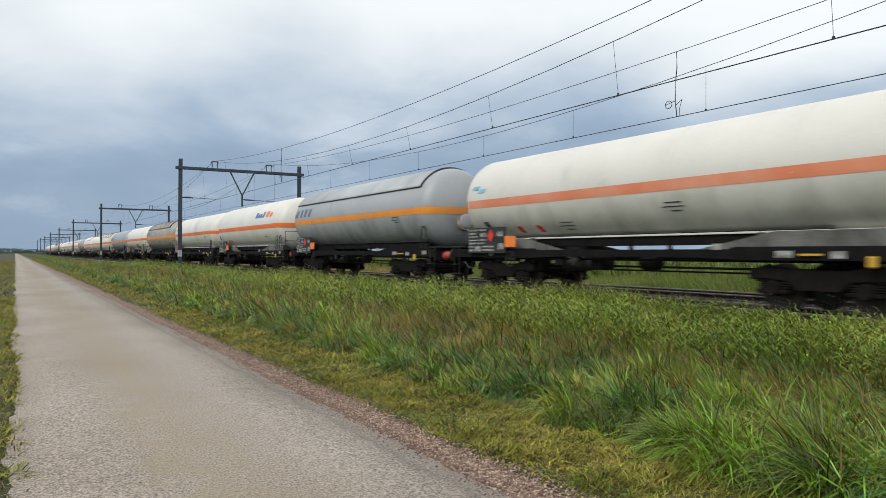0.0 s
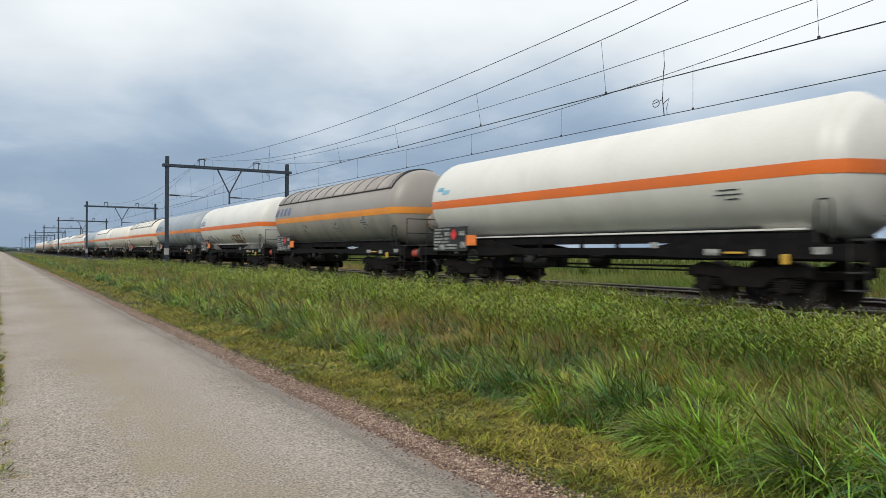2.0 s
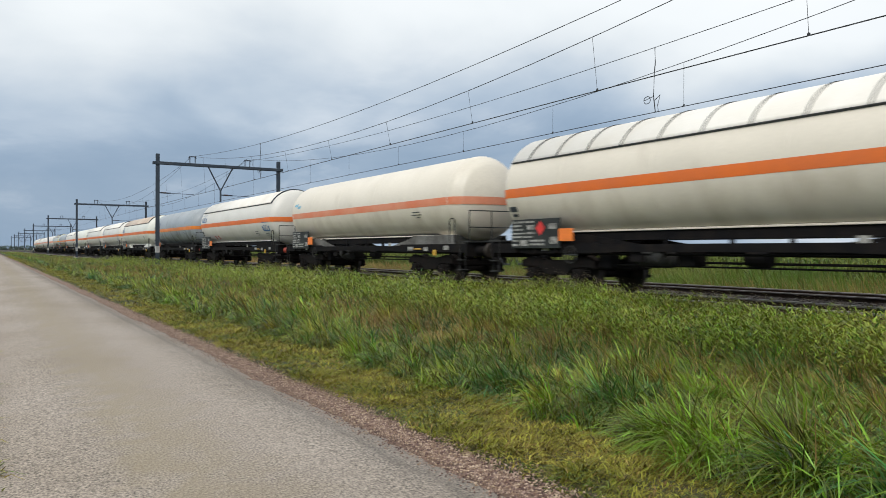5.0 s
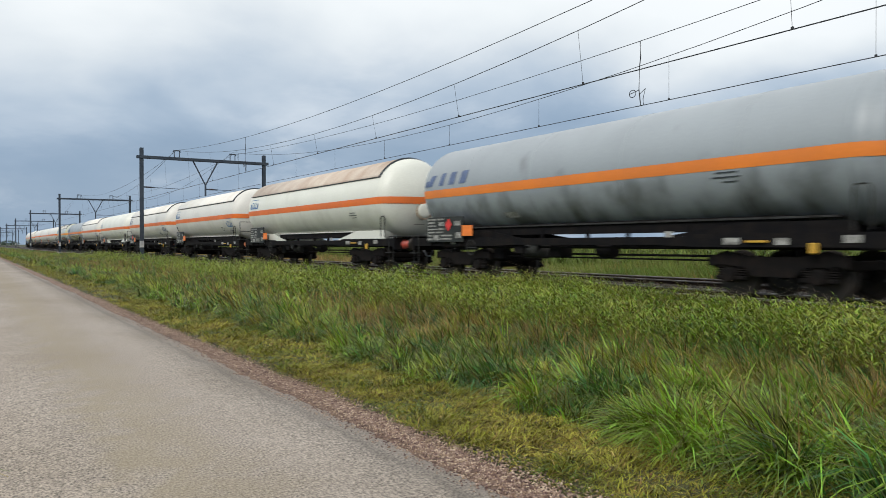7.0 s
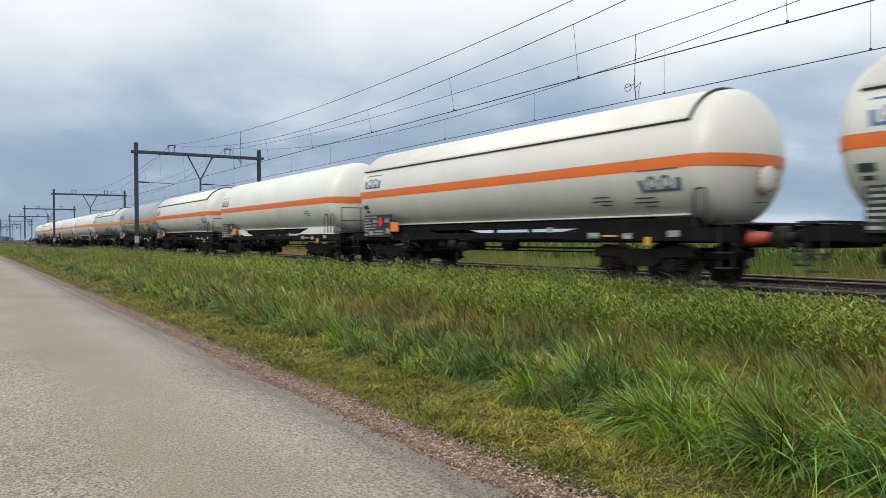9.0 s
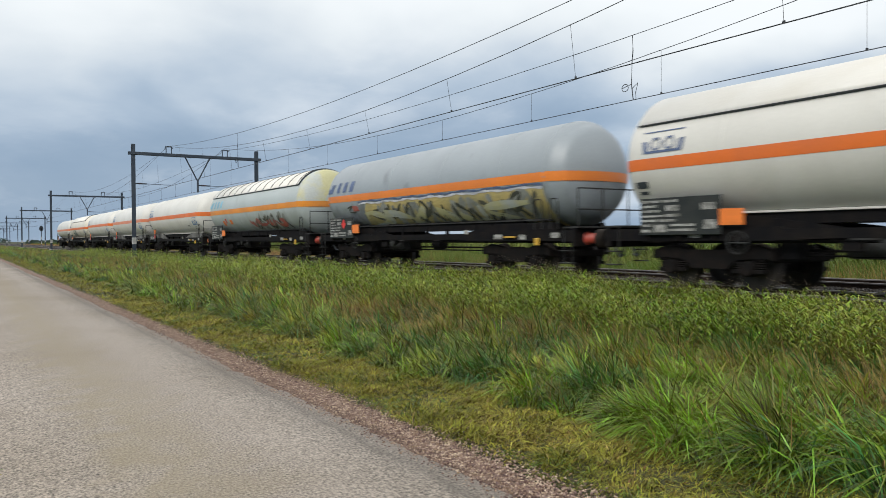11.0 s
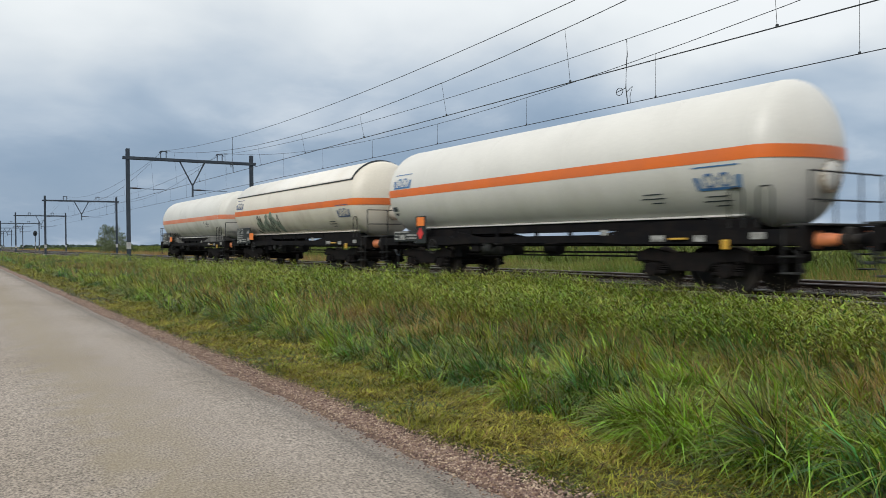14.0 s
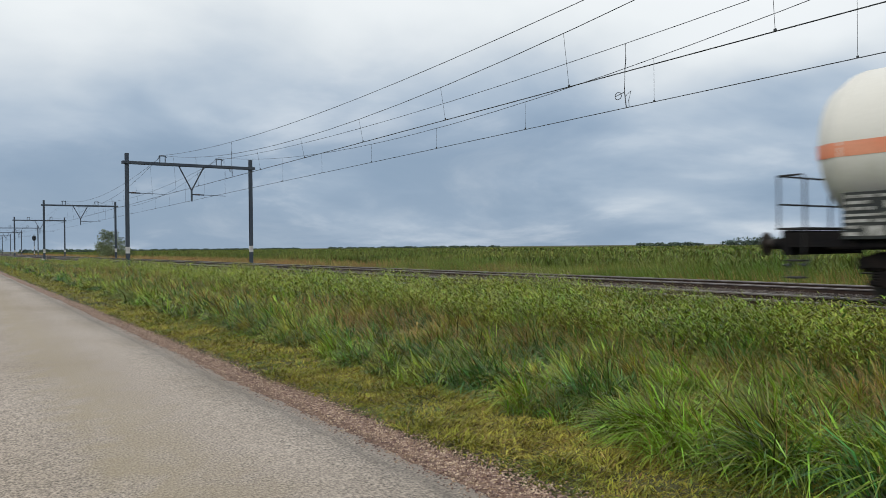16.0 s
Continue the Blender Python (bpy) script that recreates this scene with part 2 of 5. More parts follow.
for leaf in (BLADE, FRESH, DEEP, STRAW, NETTLE, MOWN, REED, MAIZE, LEAF):
    translucent(leaf)

PAINTS = {
    "white": tank_paint("white_tank_paint", (0.64, 0.628, 0.58), (0.44, 0.43, 0.375), 0.35),
    "dirty": tank_paint("grimy_white_tank_paint", (0.61, 0.60, 0.55), (0.30, 0.30, 0.245), 0.6),
    "cream": tank_paint("cream_tank_paint", (0.68, 0.635, 0.54), (0.43, 0.38, 0.30), 0.6),
    "grey": tank_paint("grey_tank_paint", (0.32, 0.34, 0.355), (0.14, 0.148, 0.145), 0.75, 0.42),
    "blue": tank_paint("blue_grey_tank_paint", (0.285, 0.32, 0.345), (0.075, 0.082, 0.080), 1.0, 0.42),
    "brown": tank_paint("brown_grey_tank_paint", (0.29, 0.265, 0.235), (0.15, 0.165, 0.15), 0.95),
    "green": tank_paint("pale_green_grey_tank_paint", (0.42, 0.465, 0.46), (0.24, 0.26, 0.24), 0.6),
    "pale": tank_paint("pale_green_white_tank_paint", (0.68, 0.69, 0.62), (0.44, 0.44, 0.38), 0.5),
}
ROOFS = {
    "white": material("white_sunshield", (0.73, 0.71, 0.655), 0.45, 0, (0.68, 0.65, 0.58), (0.4, 0.7), 0.8, 20, 0.06, 0.05, 0.004),
    "tan": material("rust_stained_sunshield", (0.42, 0.32, 0.25), 0.6, 0, (0.55, 0.48, 0.40), (0.35, 0.65), 0.9, 20, 0.12, 0.1, 0.004),
    "grey": material("grey_sunshield", (0.36, 0.39, 0.41), 0.5, 0, (0.29, 0.31, 0.32), (0.4, 0.7), 0.8, 20, 0.08, 0.05, 0.004),
    "brown": material("brown_sunshield", (0.27, 0.24, 0.22), 0.6, 0, (0.34, 0.32, 0.29), (0.4, 0.7), 0.8, 20, 0.1, 0.05, 0.004),
}
ORANGE = material("orange_stripe_paint", (0.72, 0.16, 0.025), 0.42, 0, (0.62, 0.15, 0.04), (0.4, 0.7), 0.9, 20, 0.06, 0.03, 0.003)
AMBER = material("amber_stripe_paint", (0.72, 0.26, 0.03), 0.42, 0, (0.60, 0.23, 0.05), (0.4, 0.7), 0.9, 20, 0.06, 0.03, 0.003)
VIVID = material("bright_orange_stripe_paint", (0.74, 0.215, 0.035), 0.36, 0, (0.64, 0.19, 0.04), (0.4, 0.7), 0.9, 20, 0.06, 0.03, 0.003)
FADED = material("faded_orange_stripe_paint", (0.64, 0.20, 0.10), 0.5, 0, (0.66, 0.30, 0.19), (0.4, 0.7), 0.9, 20, 0.08, 0.03, 0.003)
# also colours the added box that stands for shade under the belly
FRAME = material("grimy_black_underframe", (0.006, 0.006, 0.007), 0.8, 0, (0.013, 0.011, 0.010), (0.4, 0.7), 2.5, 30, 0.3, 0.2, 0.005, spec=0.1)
FRAMEGREY = material("grimy_grey_underframe", (0.040, 0.042, 0.042), 0.75, 0, (0.016, 0.015, 0.014), (0.4, 0.7), 2.5, 30, 0.25, 0.2, 0.005, spec=0.15)
SADDLE = material("dusty_grey_saddle_plate", (0.15, 0.15, 0.14), 0.7, 0, (0.07, 0.068, 0.062), (0.38, 0.68), 1.6, 30, 0.25, 0.15, 0.004, spec=0.2)
BOARD = material("dark_notice_board", (0.018, 0.022, 0.022), 0.6, 0, (0.035, 0.038, 0.036), (0.4, 0.7), 3, 30, 0.2, 0.05, 0.003, spec=0.25)
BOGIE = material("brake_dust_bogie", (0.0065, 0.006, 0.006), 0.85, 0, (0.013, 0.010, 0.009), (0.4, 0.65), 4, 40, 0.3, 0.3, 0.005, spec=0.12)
TREAD = material("worn_wheel_steel", (0.018, 0.015, 0.013), 0.6, 0.2, (0.034, 0.026, 0.020), (0.4, 0.6), 6, 60, 0.2, 0.1, 0.003)
RED = material("red_buffer_paint", (0.42, 0.055, 0.035), 0.55, 0, (0.25, 0.05, 0.035), (0.4, 0.7), 5, 40, 0.15, 0.05, 0.003)
YELLOW = material("yellow_paint", (0.50, 0.30, 0.035), 0.5, 0, (0.55, 0.30, 0.04), (0.4, 0.7), 5, 40, 0.12, 0.05, 0.003)
PLATE = material("orange_hazard_plate", (0.78, 0.20, 0.03), 0.5, 0, None, (0.4, 0.9), 5, 40, 0.1, 0)
BUFFER = material("orange_buffer_paint", (0.62, 0.20, 0.07), 0.55, 0, (0.45, 0.13, 0.05), (0.4, 0.7), 5, 40, 0.15, 0.05, 0.003)
SIGNRED = material("red_placard", (0.60, 0.035, 0.03), 0.5, 0, None, (0.4, 0.9), 5, 40, 0.1, 0)
SIGNWHITE = material("dirty_white_plate", (0.33, 0.33, 0.31), 0.6, 0, (0.08, 0.08, 0.07), (0.42, 0.66), 9, 40, 0.2, 0)
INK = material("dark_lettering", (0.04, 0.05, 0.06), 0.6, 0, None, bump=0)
BLUE = material("blue_lettering", (0.035, 0.12, 0.30), 0.5, 0, (0.07, 0.19, 0.36), bump=0)
SKYBLUE = material("light_blue_lettering", (0.20, 0.46, 0.60), 0.5, 0, None, bump=0)
SLATE = material("slate_blue_lettering", (0.09, 0.13, 0.24), 0.5, 0, None, bump=0)
RUSTPAINT = material("rust_patch", (0.16, 0.085, 0.04), 0.85, 0, (0.28, 0.20, 0.11), (0.4, 0.6), 3, 30, 0.3, 0.2, 0.003)
SPRAYYELLOW = material("yellow_spray_paint", (0.50, 0.40, 0.16), 0.6, 0, (0.33, 0.29, 0.15), (0.4, 0.62), 1.1, 20, 0.2, 0)
SPRAYGREY = material("grey_spray_paint", (0.20, 0.21, 0.19), 0.6, 0, (0.30, 0.31, 0.29), (0.4, 0.65), 1.5, 20, 0.2, 0)
SPRAYWHITE = material("white_spray_paint", (0.62, 0.62, 0.66), 0.6, 0, (0.42, 0.43, 0.48), (0.4, 0.65), 1.5, 20, 0.2, 0)
SPRAYPALE = material("pale_yellow_spray_paint", (0.50, 0.48, 0.27), 0.6, 0, (0.44, 0.47, 0.45), (0.45, 0.6), 1.2, 20, 0.1, 0)
SPRAYBLACK = material("black_spray_paint", (0.045, 0.048, 0.04), 0.6, 0, (0.09, 0.09, 0.07), (0.4, 0.65), 2, 20, 0.2, 0)
SPRAYRED = material("red_spray_paint", (0.42, 0.09, 0.07), 0.6, 0, (0.30, 0.12, 0.10), (0.4, 0.65), 2, 20, 0.2, 0)
SPRAYGREEN = material("green_spray_paint", (0.19, 0.24, 0.19), 0.6, 0, (0.26, 0.30, 0.24), (0.4, 0.65), 2, 20, 0.2, 0)
SHIELDRIM = material("brownish_flange", (0.46, 0.40, 0.31), 0.6, 0, (0.26, 0.19, 0.13), (0.4, 0.65), 5, 40, 0.2, 0.1, 0.003)
WHITEPAINT = material("white_mast_paint", (0.50, 0.50, 0.48), 0.6, 0, (0.36, 0.36, 0.35), bump=0.05)


# ---- small builders ----
MESHES = {}


def finish(name, bm, mats, smooth=False):
    me = bpy.data.meshes.new(name)
    bmesh.ops.recalc_face_normals(bm, faces=bm.faces)
    bm.to_mesh(me)
    bm.free()
    for m in mats if isinstance(mats, (list, tuple)) else [mats]:
        me.materials.append(m)
    if smooth:
        me.polygons.foreach_set("use_smooth", [True] * len(me.polygons))
    return me


def part(name, bm, mat, parent, label="", at=None, smooth=False):
    """One mesh object under a thing or under a part. bm: a bmesh, or a mesh that alike parts share."""
    me = bm if isinstance(bm, bpy.types.Mesh) else finish(name, bm, mat, smooth)
    ob = new(name, me)
    ob.parent = parent
    if at is not None:
        ob.matrix_basis = at
    if label:
        ob["label"] = label
    return ob


def box(bm, x0, x1, y0, y1, z0, z1, bevel=0.0):
    """A box with bevelled edges, added to bm."""
    vs = [bm.verts.new(p) for p in ((x0, y0, z0), (x1, y0, z0), (x1, y1, z0), (x0, y1, z0), (x0, y0, z1), (x1, y0, z1), (x1, y1, z1), (x0, y1, z1))]
    fs = [bm.faces.new([vs[i] for i in q]) for q in ((3, 2, 1, 0), (4, 5, 6, 7), (0, 1, 5, 4), (1, 2, 6, 5), (2, 3, 7, 6), (3, 0, 4, 7))]
    if bevel:
        es = list({e for f in fs for e in f.edges})
        bmesh.ops.bevel(bm, geom=es, offset=bevel, segments=1, affect="EDGES")
    return bm


def prism(bm, outline, axis, lo, hi):
    """An outline of (a, b) pairs swept along an axis: x takes (y, z), y takes (x, z), z takes (x, y)."""
    def spot(a, b, c):
        return {"x": (c, a, b), "y": (a, c, b), "z": (a, b, c)}[axis]
    one = [bm.verts.new(spot(a, b, lo)) for a, b in outline]
    two = [bm.verts.new(spot(a, b, hi)) for a, b in outline]
    bm.faces.new(one[::-1])
    bm.faces.new(two)
    n = len(outline)
    for i in range(n):
        bm.faces.new((one[i], one[(i + 1) % n], two[(i + 1) % n], two[i]))
    return bm


def rod(bm, a, b, r, sides=8, r2=None):
    """A round bar from a to b."""
    a, b = Vector(a), Vector(b)
    turn = (b - a).to_track_quat("Z", "Y").to_matrix()
    rings = []
    for c, rad in ((a, r), (b, r if r2 is None else r2)):
        rings.append([bm.verts.new(c + turn @ Vector((rad * math.cos(6.28318 * i / sides), rad * math.sin(6.28318 * i / sides), 0))) for i in range(sides)])
    for i in range(sides):
        bm.faces.new((rings[0][i], rings[0][(i + 1) % sides], rings[1][(i + 1) % sides], rings[1][i]))
    bm.faces.new(rings[0][::-1])
    bm.faces.new(rings[1])
    return bm


def pipe(bm, points, r, sides=6):
    """One bent tube through the points."""
    pts = [Vector(p) for p in points]
    rings = []
    for i, p in enumerate(pts):
        way_ = (pts[min(i + 1, len(pts) - 1)] - pts[max(i - 1, 0)])
        turn = way_.to_track_quat("Z", "Y").to_matrix()
        rings.append([bm.verts.new(p + turn @ Vector((r * math.cos(6.28318 * k_ / sides), r * math.sin(6.28318 * k_ / sides), 0))) for k_ in range(sides)])
    for a, b in zip(rings, rings[1:]):
        for k_ in range(sides):
            bm.faces.new((a[k_], a[(k_ + 1) % sides], b[(k_ + 1) % sides], b[k_]))
    bm.faces.new(rings[0][::-1])
    bm.faces.new(rings[-1])
    return bm


def lathe(bm, profile, axis="y", sides=24, at=(0, 0, 0)):
    """A turned body: profile rows of (along, radius)."""
    rings = []
    for s, r in profile:
        ring = []
        for i in range(sides):
            u, v = r * math.cos(2 * math.pi * i / sides), r * math.sin(2 * math.pi * i / sides)
            q = {"x": (s, u, v), "y": (u, s, v), "z": (u, v, s)}[axis]
            ring.append(bm.verts.new((q[0] + at[0], q[1] + at[1], q[2] + at[2])))
        rings.append(ring)
    for a, b in zip(rings, rings[1:]):
        for i in range(sides):
            bm.faces.new((a[i], a[(i + 1) % sides], b[(i + 1) % sides], b[i]))
    bm.faces.new(rings[0][::-1])
    bm.faces.new(rings[-1])
    return bm


def shared(key, make, mat, smooth=False):
    if key not in MESHES:
        MESHES[key] = finish(key, make(), mat, smooth)
    return MESHES[key]


def mesh_from(name, verts, sizes, loops, mats, slots=None, smooth=False):
    """A mesh out of number arrays: corner counts of the faces and the corners themselves."""
    me = bpy.data.meshes.new(name)
    me.vertices.add(len(verts))
    me.vertices.foreach_set("co", np.asarray(verts, dtype=np.float32).ravel())
    me.loops.add(len(loops))
    me.loops.foreach_set("vertex_index", np.asarray(loops, dtype=np.int32))
    me.polygons.add(len(sizes))
    starts = np.concatenate(([0], np.cumsum(sizes)[:-1])).astype(np.int32)
    me.polygons.foreach_set("loop_start", starts)
    for m in mats:
        me.materials.append(m)
    if slots is not None:
        me.polygons.foreach_set("material_index", np.asarray(slots, dtype=np.int32))
    if smooth:
        me.polygons.foreach_set("use_smooth", np.ones(len(sizes), dtype=bool))
    me.update(calc_edges=True)
    return me


# ---- the ground: one sheet to the horizon, in a profile across the line ----
RAIL = 0.524             # top of the rails
NEAR_TRACK, FAR_TRACK = 13.69, 18.07
PROFILE = ((-3000, -0.1), (-60, -0.1), (-8, -0.08), (-2.5, -0.02), (0.0, -0.03), (2.9, -0.03), (3.3, -0.012), (4.5, -0.01), (6.0, -0.06), (8.0, 0.04),
           (10.0, 0.18), (11.2, 0.24), (12.0, 0.25), (19.8, 0.25), (21.2, 0.05), (22.8, -0.35), (25.0, -0.35), (27.0, 0.0), (60, 0.0), (400, 0.0), (3500, 0.0))


GX, GZ = np.array([p[0] for p in PROFILE], dtype=float), np.array([p[1] for p in PROFILE], dtype=float)
rows_y = (-400, -60, -20, 0, 10, 20, 40, 80, 160, 320, 640, 1300, 2600, 4000)
gv = [(x, y, z) for y in rows_y for x, z in PROFILE]
gw = len(PROFILE)
gl = [i for r in range(len(rows_y) - 1) for c in range(gw - 1) for i in (r * gw + c, r * gw + c + 1, (r + 1) * gw + c + 1, (r + 1) * gw + c)]
ground = new("ground", mesh_from("ground", gv, [4] * (len(gl) // 4), gl, [SOIL]))
tagged(ground, "flat grassy polder ground with dark soil", "ground", kind="structure")

# the cycle road: a thin cambered slab with a ragged edge
rng = np.random.default_rng(5)
ys = np.concatenate((np.arange(-12, 40, 0.12), np.arange(40, 160, 1.0), np.arange(160, 1500, 20.0)))
n = len(ys)
edge = 2.84 + 0.05 * np.sin(ys * 0.9) * np.sin(ys * 0.37 + 1) + rng.normal(0, 0.018, n) * (ys < 45)
left = 0.01 + 0.04 * np.sin(ys * 0.7) + rng.normal(0, 0.02, n) * (ys < 45)
cols = [(left, -0.04), (left, 0.0), (left + 0.7, 0.012), (left * 0 + 1.42, 0.02), (edge - 0.7, 0.012), (edge, 0.0), (edge + 0.01, -0.04)]
rv = np.concatenate([np.stack((c, ys, np.full(n, z)), 1) for c, z in cols])
rl = [i for c in range(len(cols) - 1) for r in range(n - 1) for i in (c * n + r, (c + 1) * n + r, (c + 1) * n + r + 1, c * n + r + 1)]
road = new("road", mesh_from("road", rv, [4] * (len(rl) // 4), rl, [ASPHALT]))
tagged(road, "narrow worn grey asphalt cycle road with ragged edges", "road", kind="structure")

strip_in, strip_out = edge - 0.02, 3.27 + 0.05 * np.sin(ys * 0.8 + 2) + rng.normal(0, 0.03, n) * (ys < 45)
sv = np.concatenate((np.stack((strip_in, ys, np.full(n, -0.008)), 1), np.stack(((strip_in + strip_out) / 2, ys, np.full(n, 0.004)), 1), np.stack((strip_out, ys, np.full(n, -0.02)), 1)))
sl = [i for c in range(2) for r in range(n - 1) for i in (c * n + r, (c + 1) * n + r, (c + 1) * n + r + 1, c * n + r + 1)]
shoulder = new("road_shoulder", mesh_from("road_shoulder", sv, [4] * (len(sl) // 4), sl, [CHIPPING]))
tagged(shoulder, "strip of loose pink stone chippings along the asphalt", "road shoulder", kind="structure")


def stones(name, spots, size, mat, label, category):
    """Loose angular stones: squashed, jittered octahedra in one mesh."""
    k = len(spots)
    base = np.array([(1, 0, 0), (0, 1, 0), (-1, 0, 0), (0, -1, 0), (0, 0, 0.7), (0, 0, -0.7)])
    v = base[None] * (size * rng.uniform(0.45, 1.25, (k, 1, 1))) * rng.uniform(0.6, 1.2, (k, 6, 1))
    a = rng.uniform(0, 6.28, k)
    c, s = np.cos(a)[:, None], np.sin(a)[:, None]
    v = np.stack((v[..., 0] * c - v[..., 1] * s, v[..., 0] * s + v[..., 1] * c, v[..., 2]), 2) + np.asarray(spots)[:, None]
    f = np.array([0, 1, 4, 1, 2, 4, 2, 3, 4, 3, 0, 4, 1, 0, 5, 2, 1, 5, 3, 2, 5, 0, 3, 5])
    loops = (np.arange(k)[:, None] * 6 + f[None]).ravel()
    ob = new(name, mesh_from(name, v.reshape(-1, 3), [3] * (8 * k), loops, [mat]))
    return tagged(ob, label, category, kind="stuff")


k = 20000
cy = 1.5 + rng.exponential(7.0, k)
cx = np.clip(rng.normal(3.05, 0.14, k), 2.72, 3.6)
stones("stone_chippings", np.stack((cx, cy, np.full(k, 0.004)), 1), 0.0115, CHIP, "scattered pink and grey stone chippings on the road edge", "stone chippings")

# ---- the two tracks ----
bed = bmesh.new()
prism(bed, ((11.9, 0.1), (12.4, 0.33), (12.7, 0.36), (12.9, 0.36), (14.5, 0.36), (14.9, 0.40), (15.9, 0.41), (16.9, 0.40), (17.3, 0.36), (18.85, 0.36), (19.8, 0.34), (20.7, 0.1)), "y", -60, 1500)
ballast = new("ballast_bed", finish("ballast_bed", bed, BALLAST))
tagged(ballast, "dark weathered ballast bed under the two tracks", "ballast", kind="structure")
k = 26000
cy = 3 + rng.exponential(26.0, k)
cx = rng.uniform(12.2, 20.1, k)
cz = np.interp(cx, (11.9, 12.4, 12.7, 12.9, 14.5, 14.9, 15.9, 16.9, 17.3, 18.85, 19.8, 20.7), (0.1, 0.33, 0.36, 0.36, 0.36, 0.40, 0.41, 0.40, 0.36, 0.36, 0.34, 0.1)) + 0.008
on_sleeper = (np.abs((cy - 4.0 + 0.31) % 0.62 - 0.31) < 0.13) & ((np.abs(cx - NEAR_TRACK) < 1.2) | (np.abs(cx - FAR_TRACK) < 1.2)) & (rng.uniform(0, 1, k) < 0.88)
cx, cy, cz = cx[~on_sleeper], cy[~on_sleeper], cz[~on_sleeper]
stones("ballast_stones", np.stack((cx, cy, cz), 1), 0.042, STONE, "loose grey and rust-brown ballast stones between the rails", "ballast stones")

RAIL_OUT = [(-0.07, 0.0), (-0.07, 0.012), (-0.014, 0.03), (-0.010, 0.115), (-0.036, 0.128), (-0.036, 0.155)]
RAIL_TOP = [(-0.031, 0.163), (0.031, 0.163)]
RAIL_ALL = RAIL_OUT + RAIL_TOP + [(-x, z) for x, z in RAIL_OUT[::-1]]


def sleeper_bm():
    bm = bmesh.new()
    prism(bm, ((-1.25, 0.0), (-1.25, 0.19), (-0.45, 0.19), (-0.35, 0.16), (0.35, 0.16), (0.45, 0.19), (1.25, 0.19), (1.25, 0.0)), "y", -0.13, 0.13)
    return bm


def clip_bm():
    bm = bmesh.new()
    return box(bm, -0.035, 0.035, -0.05, 0.05, 0.0, 0.035, 0.008)


def build_track(x, label):
    track = new("railway_track")
    track.matrix_basis = pose(x, 0, RAIL)
    tagged(track, label, "railway track", "parallel tracks")
    for side in (-0.754, 0.754):
        bm = bmesh.new()
        prism(bm, [(side + a, b - 0.163) for a, b in RAIL_ALL], "y", -60, 1500)
        rail = part("rail", bm, [RUST, RAILHEAD], track, "rusty steel rail with a polished running surface")
        for f in rail.data.polygons:
            if f.center.z > -0.036:
                f.material_index = 1
    mesh = shared("sleeper", sleeper_bm, SLEEPER)
    clip = shared("rail_clip", clip_bm, RUST)
    for i in range(110):
        y = 4.0 + i * 0.62
        s = part("sleeper", mesh, None, track, at=pose(0, y, -0.335))
        if i < 45:
            for side in (-0.854, -0.654, 0.654, 0.854):
                part("rail_clip", clip, None, s, at=pose(side, 0, 0.19))
    far = bmesh.new()
    for i in range(500):
        y = 4.0 + 110 * 0.62 + i * 0.62
        box(far, -1.25, 1.25, y - 0.13, y + 0.13, -0.36, -0.17)
    for i in range(90):
        y = 4.0 - 0.62 * (i + 1)
        box(far, -1.25, 1.25, y - 0.13, y + 0.13, -0.36, -0.17)
    tagged(part("far_sleepers", far, SLEEPER, track), kind="stuff")
    return track


build_track(NEAR_TRACK, "near railway track with rusty rails on concrete sleepers")
build_track(FAR_TRACK, "second railway track with rusty rails beside the field")

# ---- overhead line portals ----
SPAN, FIRST = 60.96, 59.72
POST_NEAR, POST_FAR = 11.08, 20.69
BEAM, POST_TOP = 8.27, 8.97


def post_bm():
    """An H-section mast."""
    bm = bmesh.new()
    for s in (-1, 1):
        box(bm, -0.13, 0.13, s * 0.12 - 0.012, s * 0.12 + 0.012, -0.2, POST_TOP)
    box(bm, -0.010, 0.010, -0.108, 0.108, -0.2, POST_TOP)
    return bm


def footing_bm():
    bm = bmesh.new()
    box(bm, -0.35, 0.35, -0.35, 0.35, -0.25, 0.42, 0.03)
    return bm


def band_bm():
    bm = bmesh.new()
    box(bm, -0.136, 0.136, -0.138, 0.138, 1.35, 1.85)
    return bm


def crossbeam_bm():
    bm = bmesh.new()
    w = POST_FAR - POST_NEAR
    for s in (-1, 1):
        box(bm, -0.35, w + 0.35, s * 0.15 - 0.05, s * 0.15 + 0.05, BEAM - 0.11, BEAM + 0.11, 0.012)
    for i in range(9):
        x = i * w / 8
        box(bm, x - 0.06, x + 0.06, -0.10, 0.10, BEAM - 0.09, BEAM + 0.09)
    return bm


def stool_bm():
    """A small open frame on the beam that carries the feeder wire."""
    bm = bmesh.new()
    for s in (-1, 1):
        rod(bm, (s * 0.20, 0, BEAM + 0.11), (s * 0.20, 0, BEAM + 0.64), 0.035, 6)
        rod(bm, (s * 0.32, 0, BEAM + 0.52), (s * 0.18, 0, BEAM + 0.64), 0.03, 6)
    rod(bm, (-0.26, 0, BEAM + 0.64), (0.26, 0, BEAM + 0.64), 0.045, 6)
    return bm


def hanger_bm():
    bm = bmesh.new()
    mid = (POST_FAR - POST_NEAR) / 2
    for s in (-1, 1):
        rod(bm, (mid + s * 0.96, 0, BEAM - 0.1), (mid, 0, 6.30), 0.055, 8)
    rod(bm, (mid, 0, 6.35), (mid, 0, 5.42), 0.075, 8)
    return bm


